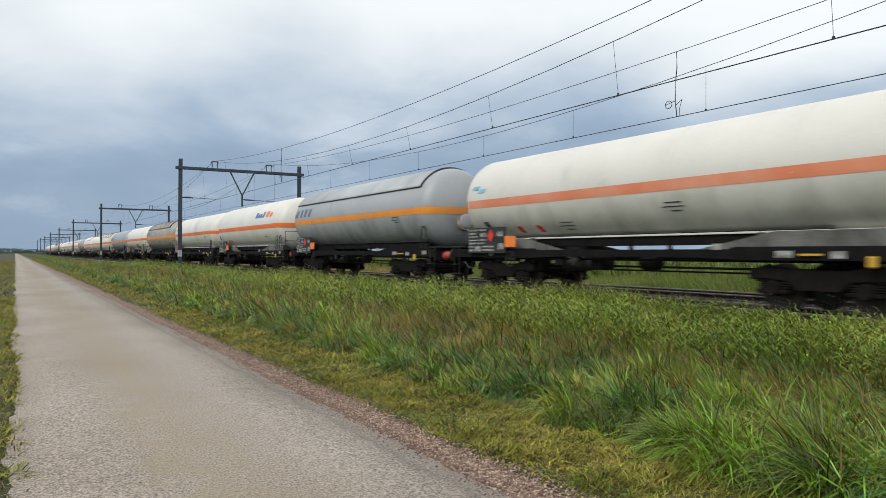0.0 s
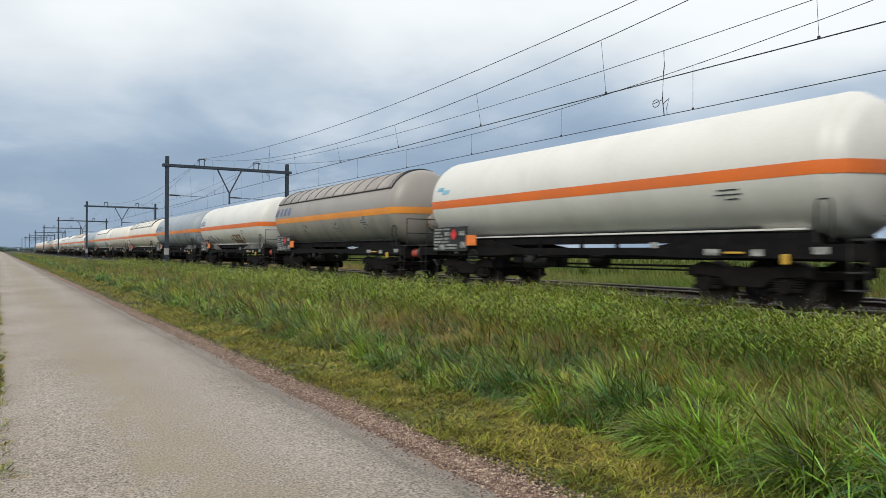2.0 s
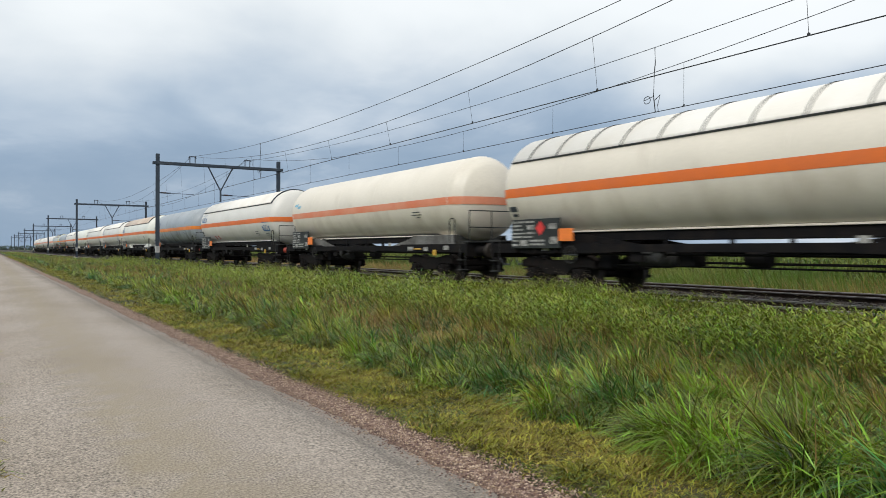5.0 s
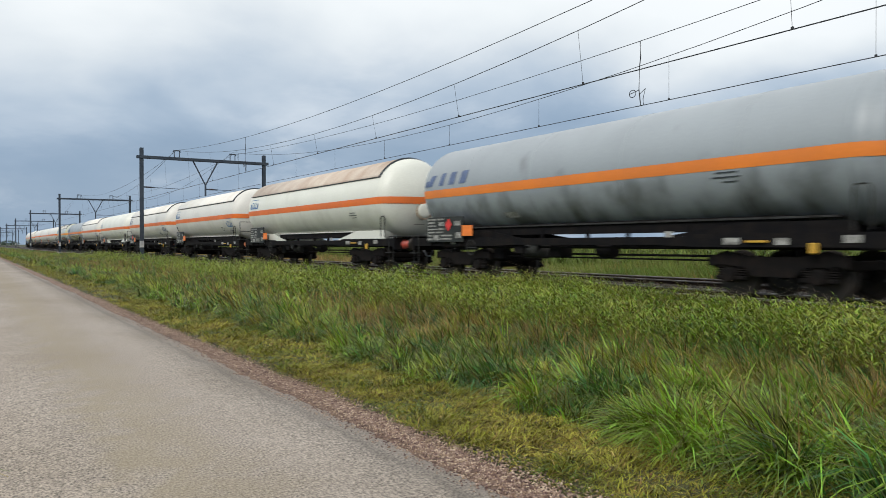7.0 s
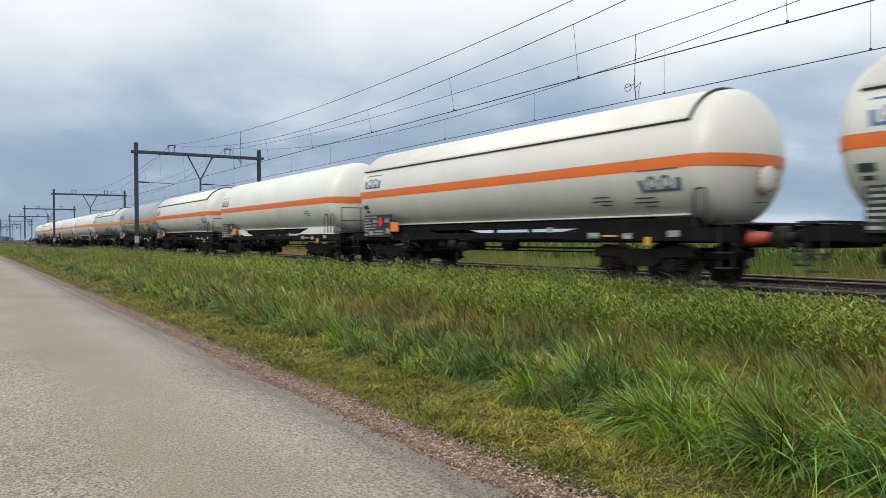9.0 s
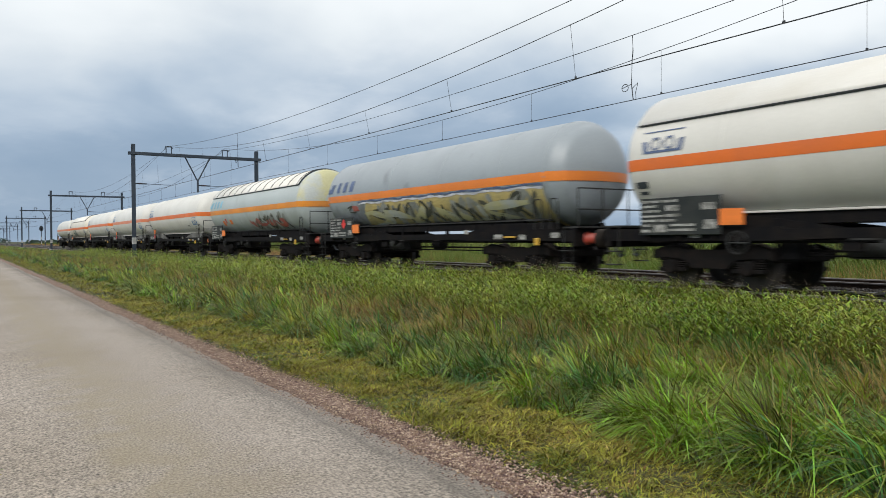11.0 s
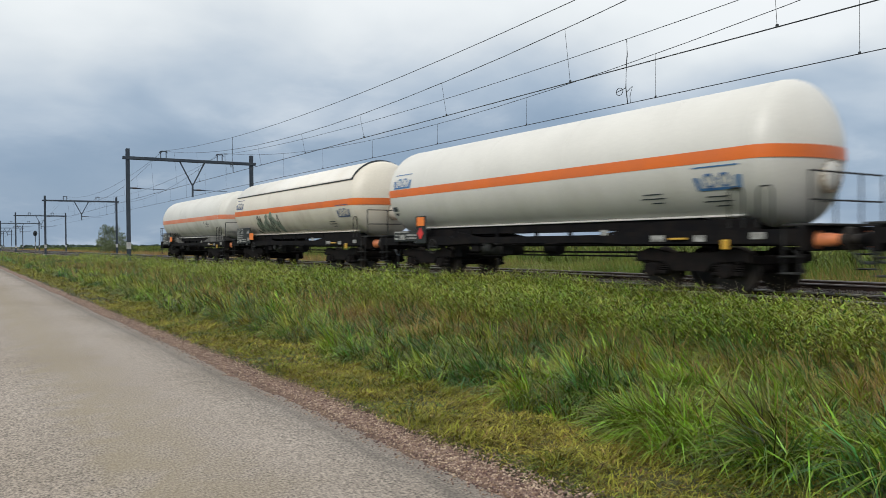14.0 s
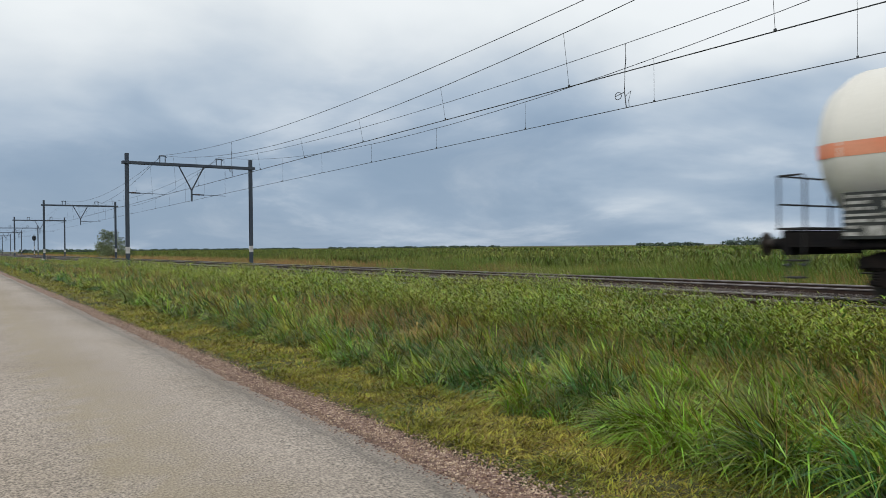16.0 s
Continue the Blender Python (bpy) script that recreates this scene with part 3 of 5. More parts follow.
def arm_bm():
    """A steady arm with its insulator, out to the contact wire."""
    bm = bmesh.new()
    rod(bm, (0.0, 0, 5.98), (0.95, 0, 5.96), 0.05, 8)
    rod(bm, (0.95, 0, 5.96), (2.75, 0, 5.92), 0.022, 6)
    return bm


def insulator_bm():
    bm = bmesh.new()
    prof = []
    for i in range(5):
        prof += [(0.30 + i * 0.07, 0.045), (0.325 + i * 0.07, 0.085), (0.35 + i * 0.07, 0.045)]
    lathe(bm, prof, "x", 10, (0, 0, 5.975))
    return bm


def build_portal():
    p = new("catenary_portal")
    tagged(p, "dark blue-grey steel portal over both tracks", "catenary portal", "portals along the line")
    w = POST_FAR - POST_NEAR
    for x in (0, w):
        post = part("mast", shared("mast", post_bm, GALV), None, p, "H-section steel mast", pose(x, 0, 0))
        part("number_band", shared("number_band", band_bm, WHITEPAINT), None, post, "white painted band")
        part("footing", shared("footing", footing_bm, SLEEPER), None, p, "concrete footing", pose(x, 0, 0))
    part("crossbeam", shared("crossbeam", crossbeam_bm, GALV), None, p)
    part("hanger", shared("hanger", hanger_bm, GALV), None, p, "V-shaped drop tube")
    for track, root in ((NEAR_TRACK, 0.0), (FAR_TRACK, w / 2)):
        part("feeder_bracket", shared("feeder_bracket", stool_bm, GALV), None, p, at=pose(track - POST_NEAR, 0, 0))
        arm = part("steady_arm", shared("steady_arm", arm_bm, GALV), None, p, at=pose(root, 0, 0))
        part("insulator", shared("insulator", insulator_bm, CERAMIC), None, arm, "brown ribbed insulator")
    return p


portal = build_portal()
portal.matrix_basis = pose(POST_NEAR, FIRST, 0)
for i in (-1, 1, 2, 3, 4, 5, 6, 7):
    copy_thing(portal, pose(POST_NEAR, FIRST + i * SPAN, 0))


# ---- wires ----
def sag(y, top, drop):
    s = ((y - FIRST) / SPAN) % 1.0
    return top - drop * 4 * s * (1 - s)


def wire_between(name, x, y0, y1, top, drop, r, label):
    bm = bmesh.new()
    steps = 20
    pipe(bm, [(x, y0 + (y1 - y0) * i / steps, sag(min(y0 + (y1 - y0) * i / steps, y1 - 1e-6) if i == steps else y0 + (y1 - y0) * i / steps, top, drop)) for i in range(steps + 1)], r, 6)
    return part(name, bm, WIRE, LINE)


LINE = None
# lateral shift of the bearer and of the contact wire, contact height, bearer and feeder: height at the portals and drop in mid-span
for x, zt, side, bear, feed in ((NEAR_TRACK, 5.86, 0.09, (8.96, 2.24), (8.95, 1.33)), (FAR_TRACK, 6.02, 0.0, (9.05, 2.16), (8.85, 0.95))):
    LINE = new("overhead_line")
    tagged(LINE, "dark overhead wires with droppers above the " + ("near" if x == NEAR_TRACK else "second") + " track", "overhead line", "overhead lines")
    for i in range(-1, 6):
        y0, y1 = FIRST + i * SPAN, FIRST + (i + 1) * SPAN
        fat = 1.0 if i < 1 else 0.6
        wire_between("bearer_wire", x - side, y0, y1, *bear, 0.0105 * fat, "")
        wire_between("feeder_wire", x, y0, y1, *feed, 0.0105 * fat, "")
        for s in (-0.02, 0.02):
            wire_between("contact_wire", x + side + s, y0, y1, zt, 0.02, 0.0075 * fat, "")
        if i >= 1:
            continue
        for j in range(10):
            y = y0 + (3.85 if x == NEAR_TRACK else 4.20) + j * (5.93 if x == NEAR_TRACK else 6.13)
            top = sag(y, *bear)
            bm = bmesh.new()
            pipe(bm, [(x - side, y, top), (x + side, y, zt)], 0.0055 * fat, 5)
            drop = part("dropper", bm, WIRE, LINE)
            bm = bmesh.new()
            box(bm, x + side - 0.02, x + side + 0.02, y - 0.028, y + 0.028, zt - 0.012, zt + 0.045, 0.006)
            part("clamp", bm, WIRE, drop)

# current links from the feeder down to the other wires
for x, y, zt, side, bear, feed in ((FAR_TRACK, 16.37, 6.02, 0.0, (9.05, 2.16), (8.85, 0.95)), (NEAR_TRACK, 42.7, 5.86, 0.09, (8.96, 2.24), (8.95, 1.33))):
    link = new("current_link")
    tagged(link, "looped jumper cable between the overhead wires", "jumper cable", "jumper cables")
    bm = bmesh.new()
    top, mid = sag(y, *feed), sag(y, *bear)
    pipe(bm, [(x, y, top), (x, y - 0.02, mid + 0.3), (x, y + 0.02, mid), (x, y + 0.05, zt + 0.5), (x, y - 0.02, zt)], 0.016, 6)
    part("cable", bm, WIRE, link)
    bm = bmesh.new()
    ring = [(x, y + 0.32 + 0.14 * math.cos(a), zt + 0.42 + 0.12 * math.sin(a)) for a in [i * 0.5236 for i in range(13)]]
    pipe(bm, ring + [(x, y + 0.05, zt + 0.5)], 0.012, 5)
    part("loop", bm, WIRE, link)
    bm = bmesh.new()
    pipe(bm, [(x, y + 0.02, zt + 0.36), (x, y - 0.22, zt + 0.5), (x, y - 0.12, zt + 0.2), (x, y - 0.14, zt)], 0.012, 5)
    part("tail", bm, WIRE, link)


# ---- the train of tank wagons ----
SPEED = 23.771
# rear end of each tank at the start, metres along the line, and half the tank's length
REARS = (20.36, 36.63, 52.88, 69.32, 85.31, 101.92, 119.24, 135.96, 153.13, 170.47, 187.24, 204.79, 221.05, 238.88, 256.54, 273.26, 289.19, 305.56, 322.29, 338.58, 355.03, 371.45, 387.65)
HALVES = (7.3, 7.3, 7.3, 7.4, 7.2, 7.4, 7.8, 7.5, 7.7, 7.8, 7.5, 7.9, 7.3, 8.0, 8.0, 7.5, 7.2, 7.3, 7.5, 7.3, 7.4, 7.4, 7.2)
R, CZ = 1.44, 2.75       # tank radius; tank axis over the rails
TANK = 7.3               # half the length of the tank in hand
DISH = 0.74
SLIM = {0: 1.35, 3: 1.37, 8: 1.37, 10: 1.38, 16: 1.38, 22: 1.37}      # wagons with a narrower tank: its radius


def radius_at(y):
    """Half the width at y: a cylinder closed by dished ends with a crown arc and a tighter knuckle arc."""
    d = abs(y) - (TANK - DISH)
    if d <= 0:
        return R
    crown, knuckle = 1.6 * R, 0.308 * R
    top = crown - DISH          # the crown's centre lies this far inside the start of the dish
    reach = math.sqrt((crown - knuckle) ** 2 - (R - knuckle) ** 2) - top
    bend = (reach + top) / (crown - knuckle) * crown - top
    if d >= bend:
        return math.sqrt(max(crown ** 2 - (d + top) ** 2, 0.0))
    return R - knuckle + math.sqrt(max(knuckle ** 2 - max(d + reach, 0.0) ** 2, 0.0)) if d + reach > 0 else R


def tank_rows():
    rows = [-TANK + DISH * (1 - math.cos(math.pi / 2 * i / 11)) for i in range(12)]
    rows = [-TANK + 0.004] + rows[1:]
    return rows + [-4.0, 0.0, 4.0] + [-y for y in rows[::-1]]


def tank_bm():
    bm = bmesh.new()
    return lathe(bm, [(y, radius_at(y)) for y in tank_rows()], "y", 64)


def stripe_bm(lo=-0.245, hi=0.0):
    """The band of paint all round the tank at mid height, a skin 3 mm proud."""
    bm = bmesh.new()
    levels = [lo + (hi - lo) * i / 3 for i in range(4)]
    ys_ = [y for y in tank_rows() if radius_at(y) > 0.27]
    loops = []
    for z in levels:
        tip = TANK - DISH + math.sqrt((1.6 * R) ** 2 - z * z) - (1.6 * R - DISH) + 0.016
        loop = [bm.verts.new((0, -tip, z))]
        for side, seq in ((1, ys_), (-1, ys_[::-1])):
            for y in seq:
                r = radius_at(y) + 0.004
                loop.append(bm.verts.new((side * math.sqrt(max(r * r - z * z, 0.0)), y + math.copysign(0.014, y) * (abs(y) > TANK - DISH), z)))
            if side == 1:
                loop.append(bm.verts.new((0, tip, z)))
        loops.append(loop)
    n_ = len(loops[0])
    for a, b in zip(loops, loops[1:]):
        for i in range(n_):
            bm.faces.new((a[i], a[(i + 1) % n_], b[(i + 1) % n_], b[i]))
    return bm


def arch_bm(y0, y1, a0, a1, r0, r1, steps=28):
    """A curved sheet over the tank, with thickness: angles from the top, in degrees, towards -x."""
    bm = bmesh.new()
    rows = []
    for i in range(steps + 1):
        a = radians(a0 + (a1 - a0) * i / steps)
        rows.append([bm.verts.new((-r * math.sin(a), y, r * math.cos(a))) for r, y in ((r0, y0), (r1, y0), (r1, y1), (r0, y1))])
    for a, b in zip(rows, rows[1:]):
        for j in range(4):
            bm.faces.new((a[j], a[(j + 1) % 4], b[(j + 1) % 4], b[j]))
    bm.faces.new(rows[0])
    bm.faces.new(rows[-1][::-1])
    return bm


def decal_bm(patches, lift=0.010):
    """Flat paint on the tank's curve: each patch is (y0, y1, z0, z1, slant), on the -x side."""
    bm = bmesh.new()
    for y0, y1, z0, z1, slant in patches:
        a0, a1 = math.asin(max(min(z0 / R, 0.99), -0.99)), math.asin(max(min(z1 / R, 0.99), -0.99))
        grid = []
        rows = max(4, math.ceil(math.degrees(a1 - a0) / 3.5) + 1)
        for i in range(rows):
            a = a0 + (a1 - a0) * i / (rows - 1)
            row = []
            for j in range(5):
                y = (y0 + (y1 - y0) * j / 4 + slant * i / (rows - 1)) * TANK / 8.1
                r = radius_at(y) + lift
                row.append(bm.verts.new((-r * math.cos(a), y, r * math.sin(a))))
            grid.append(row)
        for a, b in zip(grid, grid[1:]):
            for j in range(4):
                bm.faces.new((a[j], a[j + 1], b[j + 1], b[j]))
    return bm


def curve_through(points, steps=6):
    """A smooth line through the points."""
    out = []
    for i in range(len(points) - 1):
        p0, p1, p2, p3 = points[max(i - 1, 0)], points[i], points[i + 1], points[min(i + 2, len(points) - 1)]
        for j in range(steps):
            t = j / steps
            out.append(tuple(0.5 * (2 * b + (c - a) * t + (2 * a - 5 * b + 4 * c - d) * t * t + (3 * b - a - 3 * c + d) * t ** 3) for a, b, c, d in zip(p0, p1, p2, p3)))
    return out + [points[-1]]


def stroke_bm(paths, wide, lift=0.014):
    """Painted lines on the tank's curve: each path is a row of (y, z), on the -x side."""
    bm = bmesh.new()
    for path in paths:
        line = curve_through(path)
        rows = []
        for i, (y, z) in enumerate(line):
            (ya, za), (yb, zb) = line[max(i - 1, 0)], line[min(i + 1, len(line) - 1)]
            n_ = math.hypot(yb - ya, zb - za) or 1.0
            half = wide / 2 * (0.75 + 0.35 * math.sin(i * 0.9))
            row = []
            for s in (-1, 0, 1):
                yy, zz = y - s * half * (zb - za) / n_, z + s * half * (yb - ya) / n_
                a, yy = math.asin(max(min(zz / R, 0.985), -0.985)), yy * TANK / 8.1
                r = radius_at(yy) + lift
                row.append(bm.verts.new((-r * math.cos(a), yy, r * math.sin(a))))
            rows.append(row)
        for a, b in zip(rows, rows[1:]):
            for j in range(2):
                bm.faces.new((a[j], a[j + 1], b[j + 1], b[j]))
    return bm


def scrawl(y0, y1, z0, z1, seed, count):
    """Looping strokes side by side, like sprayed letters that cannot be read."""
    rnd = random.Random(seed)
    out = []
    for i in range(count):
        a, w = y0 + (y1 - y0) * i / count, (y1 - y0) / count
        out.append([(a + w * rnd.uniform(-0.2, 1.2), z0 + (z1 - z0) * q) for q in rnd.sample((0.02, 0.2, 0.4, 0.6, 0.8, 0.98), rnd.choice((3, 4, 5)))])
    return out


def field_bm(y0, y1, top, bottom, wave, lift=0.011):
    """A broad painted field with a wavy upper edge."""
    bm = bmesh.new()
    rows = []
    n_ = 60
    for i in range(n_ + 1):
        y = y0 + (y1 - y0) * i / n_
        hi = top + wave * (math.sin(y * 1.9) * 0.6 + math.sin(y * 4.3 + 1) * 0.4)
        taper = min(1.0, (y1 - y) / 0.7 + 0.25)
        hi = bottom + (hi - bottom) * taper
        a0, a1 = math.asin(bottom / R), math.asin(hi / R)
        row = []
        for j in range(13):
            a = a0 + (a1 - a0) * j / 12
            yy = y * TANK / 8.1
            r = radius_at(yy) + lift
            row.append(bm.verts.new((-r * math.cos(a), yy, r * math.sin(a))))
        rows.append(row)
    for a, b in zip(rows, rows[1:]):
        for j in range(12):
            bm.faces.new((a[j], a[j + 1], b[j + 1], b[j]))
    return bm


def wheel_bm():
    bm = bmesh.new()
    lathe(bm, [(-0.07, 0.14), (-0.067, 0.40), (-0.067, 0.46), (0.045, 0.46), (0.05, 0.488), (0.072, 0.485), (0.075, 0.40), (0.03, 0.36), (0.02, 0.16), (0.09, 0.12)], "x", 28)
    return bm


def axle_bm():
    bm = bmesh.new()
    lathe(bm, [(-1.05, 0.065), (-0.8, 0.075), (-0.6, 0.085), (0.6, 0.085), (0.8, 0.075), (1.05, 0.065)], "x", 12)
    return bm


def bogie_side_bm():
    """The side frame: a beam that dips between the axles, with horn guides."""
    bm = bmesh.new()
    prism(bm, ((-1.42, 0.62), (-1.42, 0.80), (-1.05, 0.92), (-0.55, 0.82), (0.55, 0.82), (1.05, 0.92), (1.42, 0.80), (1.42, 0.62), (1.20, 0.66), (0.62, 0.62), (0.42, 0.44), (-0.42, 0.44), (-0.62, 0.62), (-1.20, 0.66)), "x", -0.07, 0.07)
    for s in (-1, 1):
        for d in (-0.24, 0.24):
            box(bm, -0.06, 0.06, s * 0.9 + d - 0.04, s * 0.9 + d + 0.04, 0.34, 0.66, 0.01)
    return bm


def axlebox_bm():
    bm = bmesh.new()
    lathe(bm, [(-0.14, 0.13), (-0.12, 0.15), (0.08, 0.16), (0.12, 0.14)], "x", 16)
    box(bm, -0.08, 0.08, -0.34, 0.34, -0.10, -0.02, 0.015)
    return bm


def spring_bm():
    bm = bmesh.new()
    prof = []
    for i in range(5):
        prof += [(i * 0.045, 0.07), (i * 0.045 + 0.022, 0.092)]
    return lathe(bm, prof, "z", 12)


def bolster_bm():
    bm = bmesh.new()
    box(bm, -0.98, 0.98, -0.22, 0.22, 0.52, 0.80, 0.03)
    return bm


def pivot_bm():
    return lathe(bmesh.new(), [(0.80, 0.26), (0.98, 0.26)], "z", 16)


def end_beam_bm():
    return box(bmesh.new(), -0.95, 0.95, -0.05, 0.05, 0.58, 0.76, 0.02)


def shoe_bm():
    bm = bmesh.new()
    prism(bm, ((-0.03, -0.2), (0.03, -0.2), (0.09, 0.0), (0.03, 0.2), (-0.03, 0.2), (0.02, 0.0)), "x", -0.05, 0.05)
    rod(bm, (0, 0.0, 0.1), (0, 0.06, 0.45), 0.02, 6)
    return bm


def centre_sill_bm():
    bm = bmesh.new()
    e, p = TANK + 0.20, TANK - 2.35
    box(bm, -0.28, 0.28, -e, e, 0.94, 1.22, 0.02)
    for s in (-1, 1):
        box(bm, -1.32, 1.32, s * e - 0.07, s * e + 0.07, 0.86, 1.30, 0.02)
        box(bm, -1.25, 1.25, s * p - 0.3, s * p + 0.3, 0.99, 1.2, 0.02)
    return bm


def side_sill_bm():
    """A long side member: deep over the bogies, shallow between them."""
    bm = bmesh.new()
    e, q = TANK + 0.13, TANK - 4.0
    prism(bm, ((-e, 1.0), (-e, 1.26), (-q, 1.26), (-q + 0.12, 1.215), (q - 0.12, 1.215), (q, 1.26), (e, 1.26), (e, 1.0), (q + 0.2, 1.0), (q - 1.0, 1.04), (1.0 - q, 1.04), (-q - 0.2, 1.0)), "x", -0.05, 0.05)
    return bm


def saddle_bm(top, out):
    """The cradle between underframe and tank: webs that follow the tank's curve and tapered side plates."""
    bm = bmesh.new()
    curve = [(x, CZ - math.sqrt(max((R - 0.01) ** 2 - x * x, 0))) for x in [-out + 2 * out * i / 14 for i in range(15)]]
    for y in (-1.25, -0.4, 0.4, 1.25):
        prism(bm, [(-out, 1.22)] + [(x, min(z, top)) for x, z in curve] + [(out, 1.22)], "y", y - 0.02, y + 0.02)
    for s in (-1, 1):
        prism(bm, ((-1.5, 1.22), (-1.42, top), (0.9, top), (2.7, 1.22)), "x", s * out - 0.015, s * out + 0.015)
    return bm


def strut_bm():
    """A short post from the side member up to the belly of the tank."""
    bm = bmesh.new()
    prism(bm, ((-1.28, 1.06), (-1.28, 1.15), (-0.86, 1.20), (-0.86, 1.50), (-0.78, 1.50), (-0.78, 1.06)), "y", -0.04, 0.04)
    return bm


def belly_shade_bm():
    """A near-black box along the tank's underside, in place of the belly's shade."""
    return box(bmesh.new(), -0.84, -0.74, 2.2 - TANK, TANK - 2.2, 1.31, 1.60, 0.01)


def fringe_bm():
    """A pale angle iron along the belly of the tank."""
    bm = bmesh.new()
    box(bm, -0.90, -0.66, 1.2 - TANK, TANK - 1.6, 1.53, 1.575, 0.008)
    return bm


def buffer_sleeve_bm():
    bm = bmesh.new()
    lathe(bm, [(0.0, 0.17), (0.03, 0.17), (0.035, 0.125), (0.30, 0.12), (0.31, 0.10), (0.42, 0.10)], "y", 16)
    return bm


def buffer_head_bm():
    bm = bmesh.new()
    lathe(bm, [(0.38, 0.09), (0.56, 0.09), (0.575, 0.20), (0.60, 0.225), (0.62, 0.20), (0.63, 0.10)], "y", 20)
    return bm


def coupling_bm():
    bm = bmesh.new()
    box(bm, -0.035, 0.035, 0.0, 0.38, 1.0, 1.12, 0.015)
    prism(bm, ((0.34, 1.0), (0.46, 1.02), (0.52, 1.12), (0.46, 1.2), (0.40, 1.16), (0.44, 1.1), (0.34, 1.12)), "x", -0.03, 0.03)
    for s in (-0.06, 0.06):
        rod(bm, (s, 0.42, 1.08), (s, 0.80, 0.93), 0.022, 6)
    return bm


def hose_bm():
    bm = bmesh.new()
    for s in (-0.35, 0.32):
        pts = [(s, 0.0, 1.0), (s, 0.22, 0.98), (s * 0.9, 0.36, 0.80), (s * 0.8, 0.5, 0.62), (s * 0.8, 0.62, 0.66)]
        pipe(bm, pts, 0.026, 6)
    return bm


def platform_bm():
    bm = bmesh.new()
    box(bm, -1.3, 1.3, -0.42, 0.14, 1.31, 1.35, 0.006)
    for x in (-1.3, 1.3):
        for z in (0.45, 0.75):
            box(bm, x - 0.14, x + 0.14, -0.38, -0.08, z, z + 0.03, 0.005)
        for y in (-0.38, -0.08):
            rod(bm, (x, y, 0.45), (x, y, 1.32), 0.016, 6)
    return bm


def rail_post_bm():
    return rod(bmesh.new(), (0, 0.10, 1.34), (0, 0.10, 2.28), 0.019, 6)


def cross_rail_bm():
    return rod(bmesh.new(), (-1.28, 0.10, 0), (1.28, 0.10, 0), 0.019, 6)


def side_rail_bm():
    return pipe(bmesh.new(), [(0, -0.40, 1.34), (0, -0.40, 2.2), (0, -0.34, 2.28), (0, 0.10, 2.28)], 0.019, 6)


def hoop_bm():
    bm = bmesh.new()
    y = 0.0
    return pipe(bm, [(-1.30, y, 1.3), (-1.30, y, 1.98), (-1.30, y + 0.06, 2.06), (-1.30, y + 0.24, 2.06), (-1.30, y + 0.30, 1.98), (-1.30, y + 0.30, 1.3)], 0.018, 6)


def board_bm():
    return box(bmesh.new(), -1.40, -1.36, -1.05, 0.95, 1.12, 1.90, 0.01)


def board_bracket_bm():
    return box(bmesh.new(), -1.362, -1.29, -0.03, 0.03, 1.0, 1.42, 0.005)


# label plates on the board: along, along, low, high
NOTES = ((0.42, 0.90, 1.80, 1.85), (-0.02, 0.36, 1.80, 1.85), (0.50, 0.90, 1.70, 1.75), (0.44, 0.90, 1.60, 1.65), (0.30, 0.90, 1.50, 1.54), (-0.05, 0.26, 1.62, 1.74), (-0.10, 0.28, 1.50, 1.56), (0.52, 0.90, 1.40, 1.45),
         (0.02, 0.46, 1.40, 1.45), (0.62, 0.90, 1.30, 1.35), (0.26, 0.56, 1.18, 1.34), (-0.45, 0.16, 1.30, 1.35), (-0.45, 0.18, 1.20, 1.25), (0.64, 0.90, 1.18, 1.24), (-0.92, -0.62, 1.62, 1.76), (-0.95, -0.68, 1.24, 1.42))
TAGS = ((-4.6, 0.35, 1.05), (-5.6, 0.25, 1.04), (-3.0, 0.2, 1.2), (5.2, 0.22, 1.06), (-6.9, 0.3, 1.08))


def short_board_bm():
    return box(bmesh.new(), -1.40, -1.36, -0.40, 0.95, 1.12, 1.46, 0.01)


def upright_panel_bm():
    return box(bmesh.new(), -1.40, -1.36, -1.0, -0.41, 1.05, 1.92, 0.01)


def hazard_bm():
    return box(bmesh.new(), -1.42, -1.395, -1.56, -1.04, 1.30, 1.62, 0.005)


def placard_bm():
    bm = bmesh.new()
    prism(bm, ((-0.30, 1.84), (-0.12, 1.65), (-0.30, 1.46), (-0.48, 1.65)), "x", -1.418, -1.409)
    return bm


def airtank_bm():
    bm = bmesh.new()
    lathe(bm, [(-0.55, 0.05), (-0.5, 0.15), (-0.42, 0.19), (0.42, 0.19), (0.5, 0.15), (0.55, 0.05)], "y", 16, (-0.65, 2.1, 0.86))
    return bm


def brake_rod_bm(r):
    return rod(bmesh.new(), (0, -4.4, 0), (0, 4.4, 0), r, 6)


def rod_hanger_bm():
    return rod(bmesh.new(), (-0.75, 0, 0.72), (-0.75, 0, 1.15), 0.02, 6)


def cylinder_bm():
    bm = bmesh.new()
    lathe(bm, [(-0.3, 0.17), (0.18, 0.17), (0.2, 0.12), (0.3, 0.08)], "y", 14, (-0.7, -0.5, 0.90))
    return bm


def control_box_bm():
    return box(bmesh.new(), -1.0, -0.55, 0.8, 1.25, 0.72, 1.12, 0.03)


def load_sensor_bm():
    return box(bmesh.new(), -0.95, -0.6, 3.3, 3.75, 0.62, 1.1, 0.04)


def regulator_bm():
    return box(bmesh.new(), -1.22, -1.1, 2.05, 2.45, 0.80, 0.98, 0.02)


def valve_bm():
    bm = bmesh.new()
    lathe(bm, [(-1.28, 0.05), (-1.24, 0.16), (-1.20, 0.16), (-1.0, 0.06)], "x", 14, (0, 1.6, 0.98))
    return bm


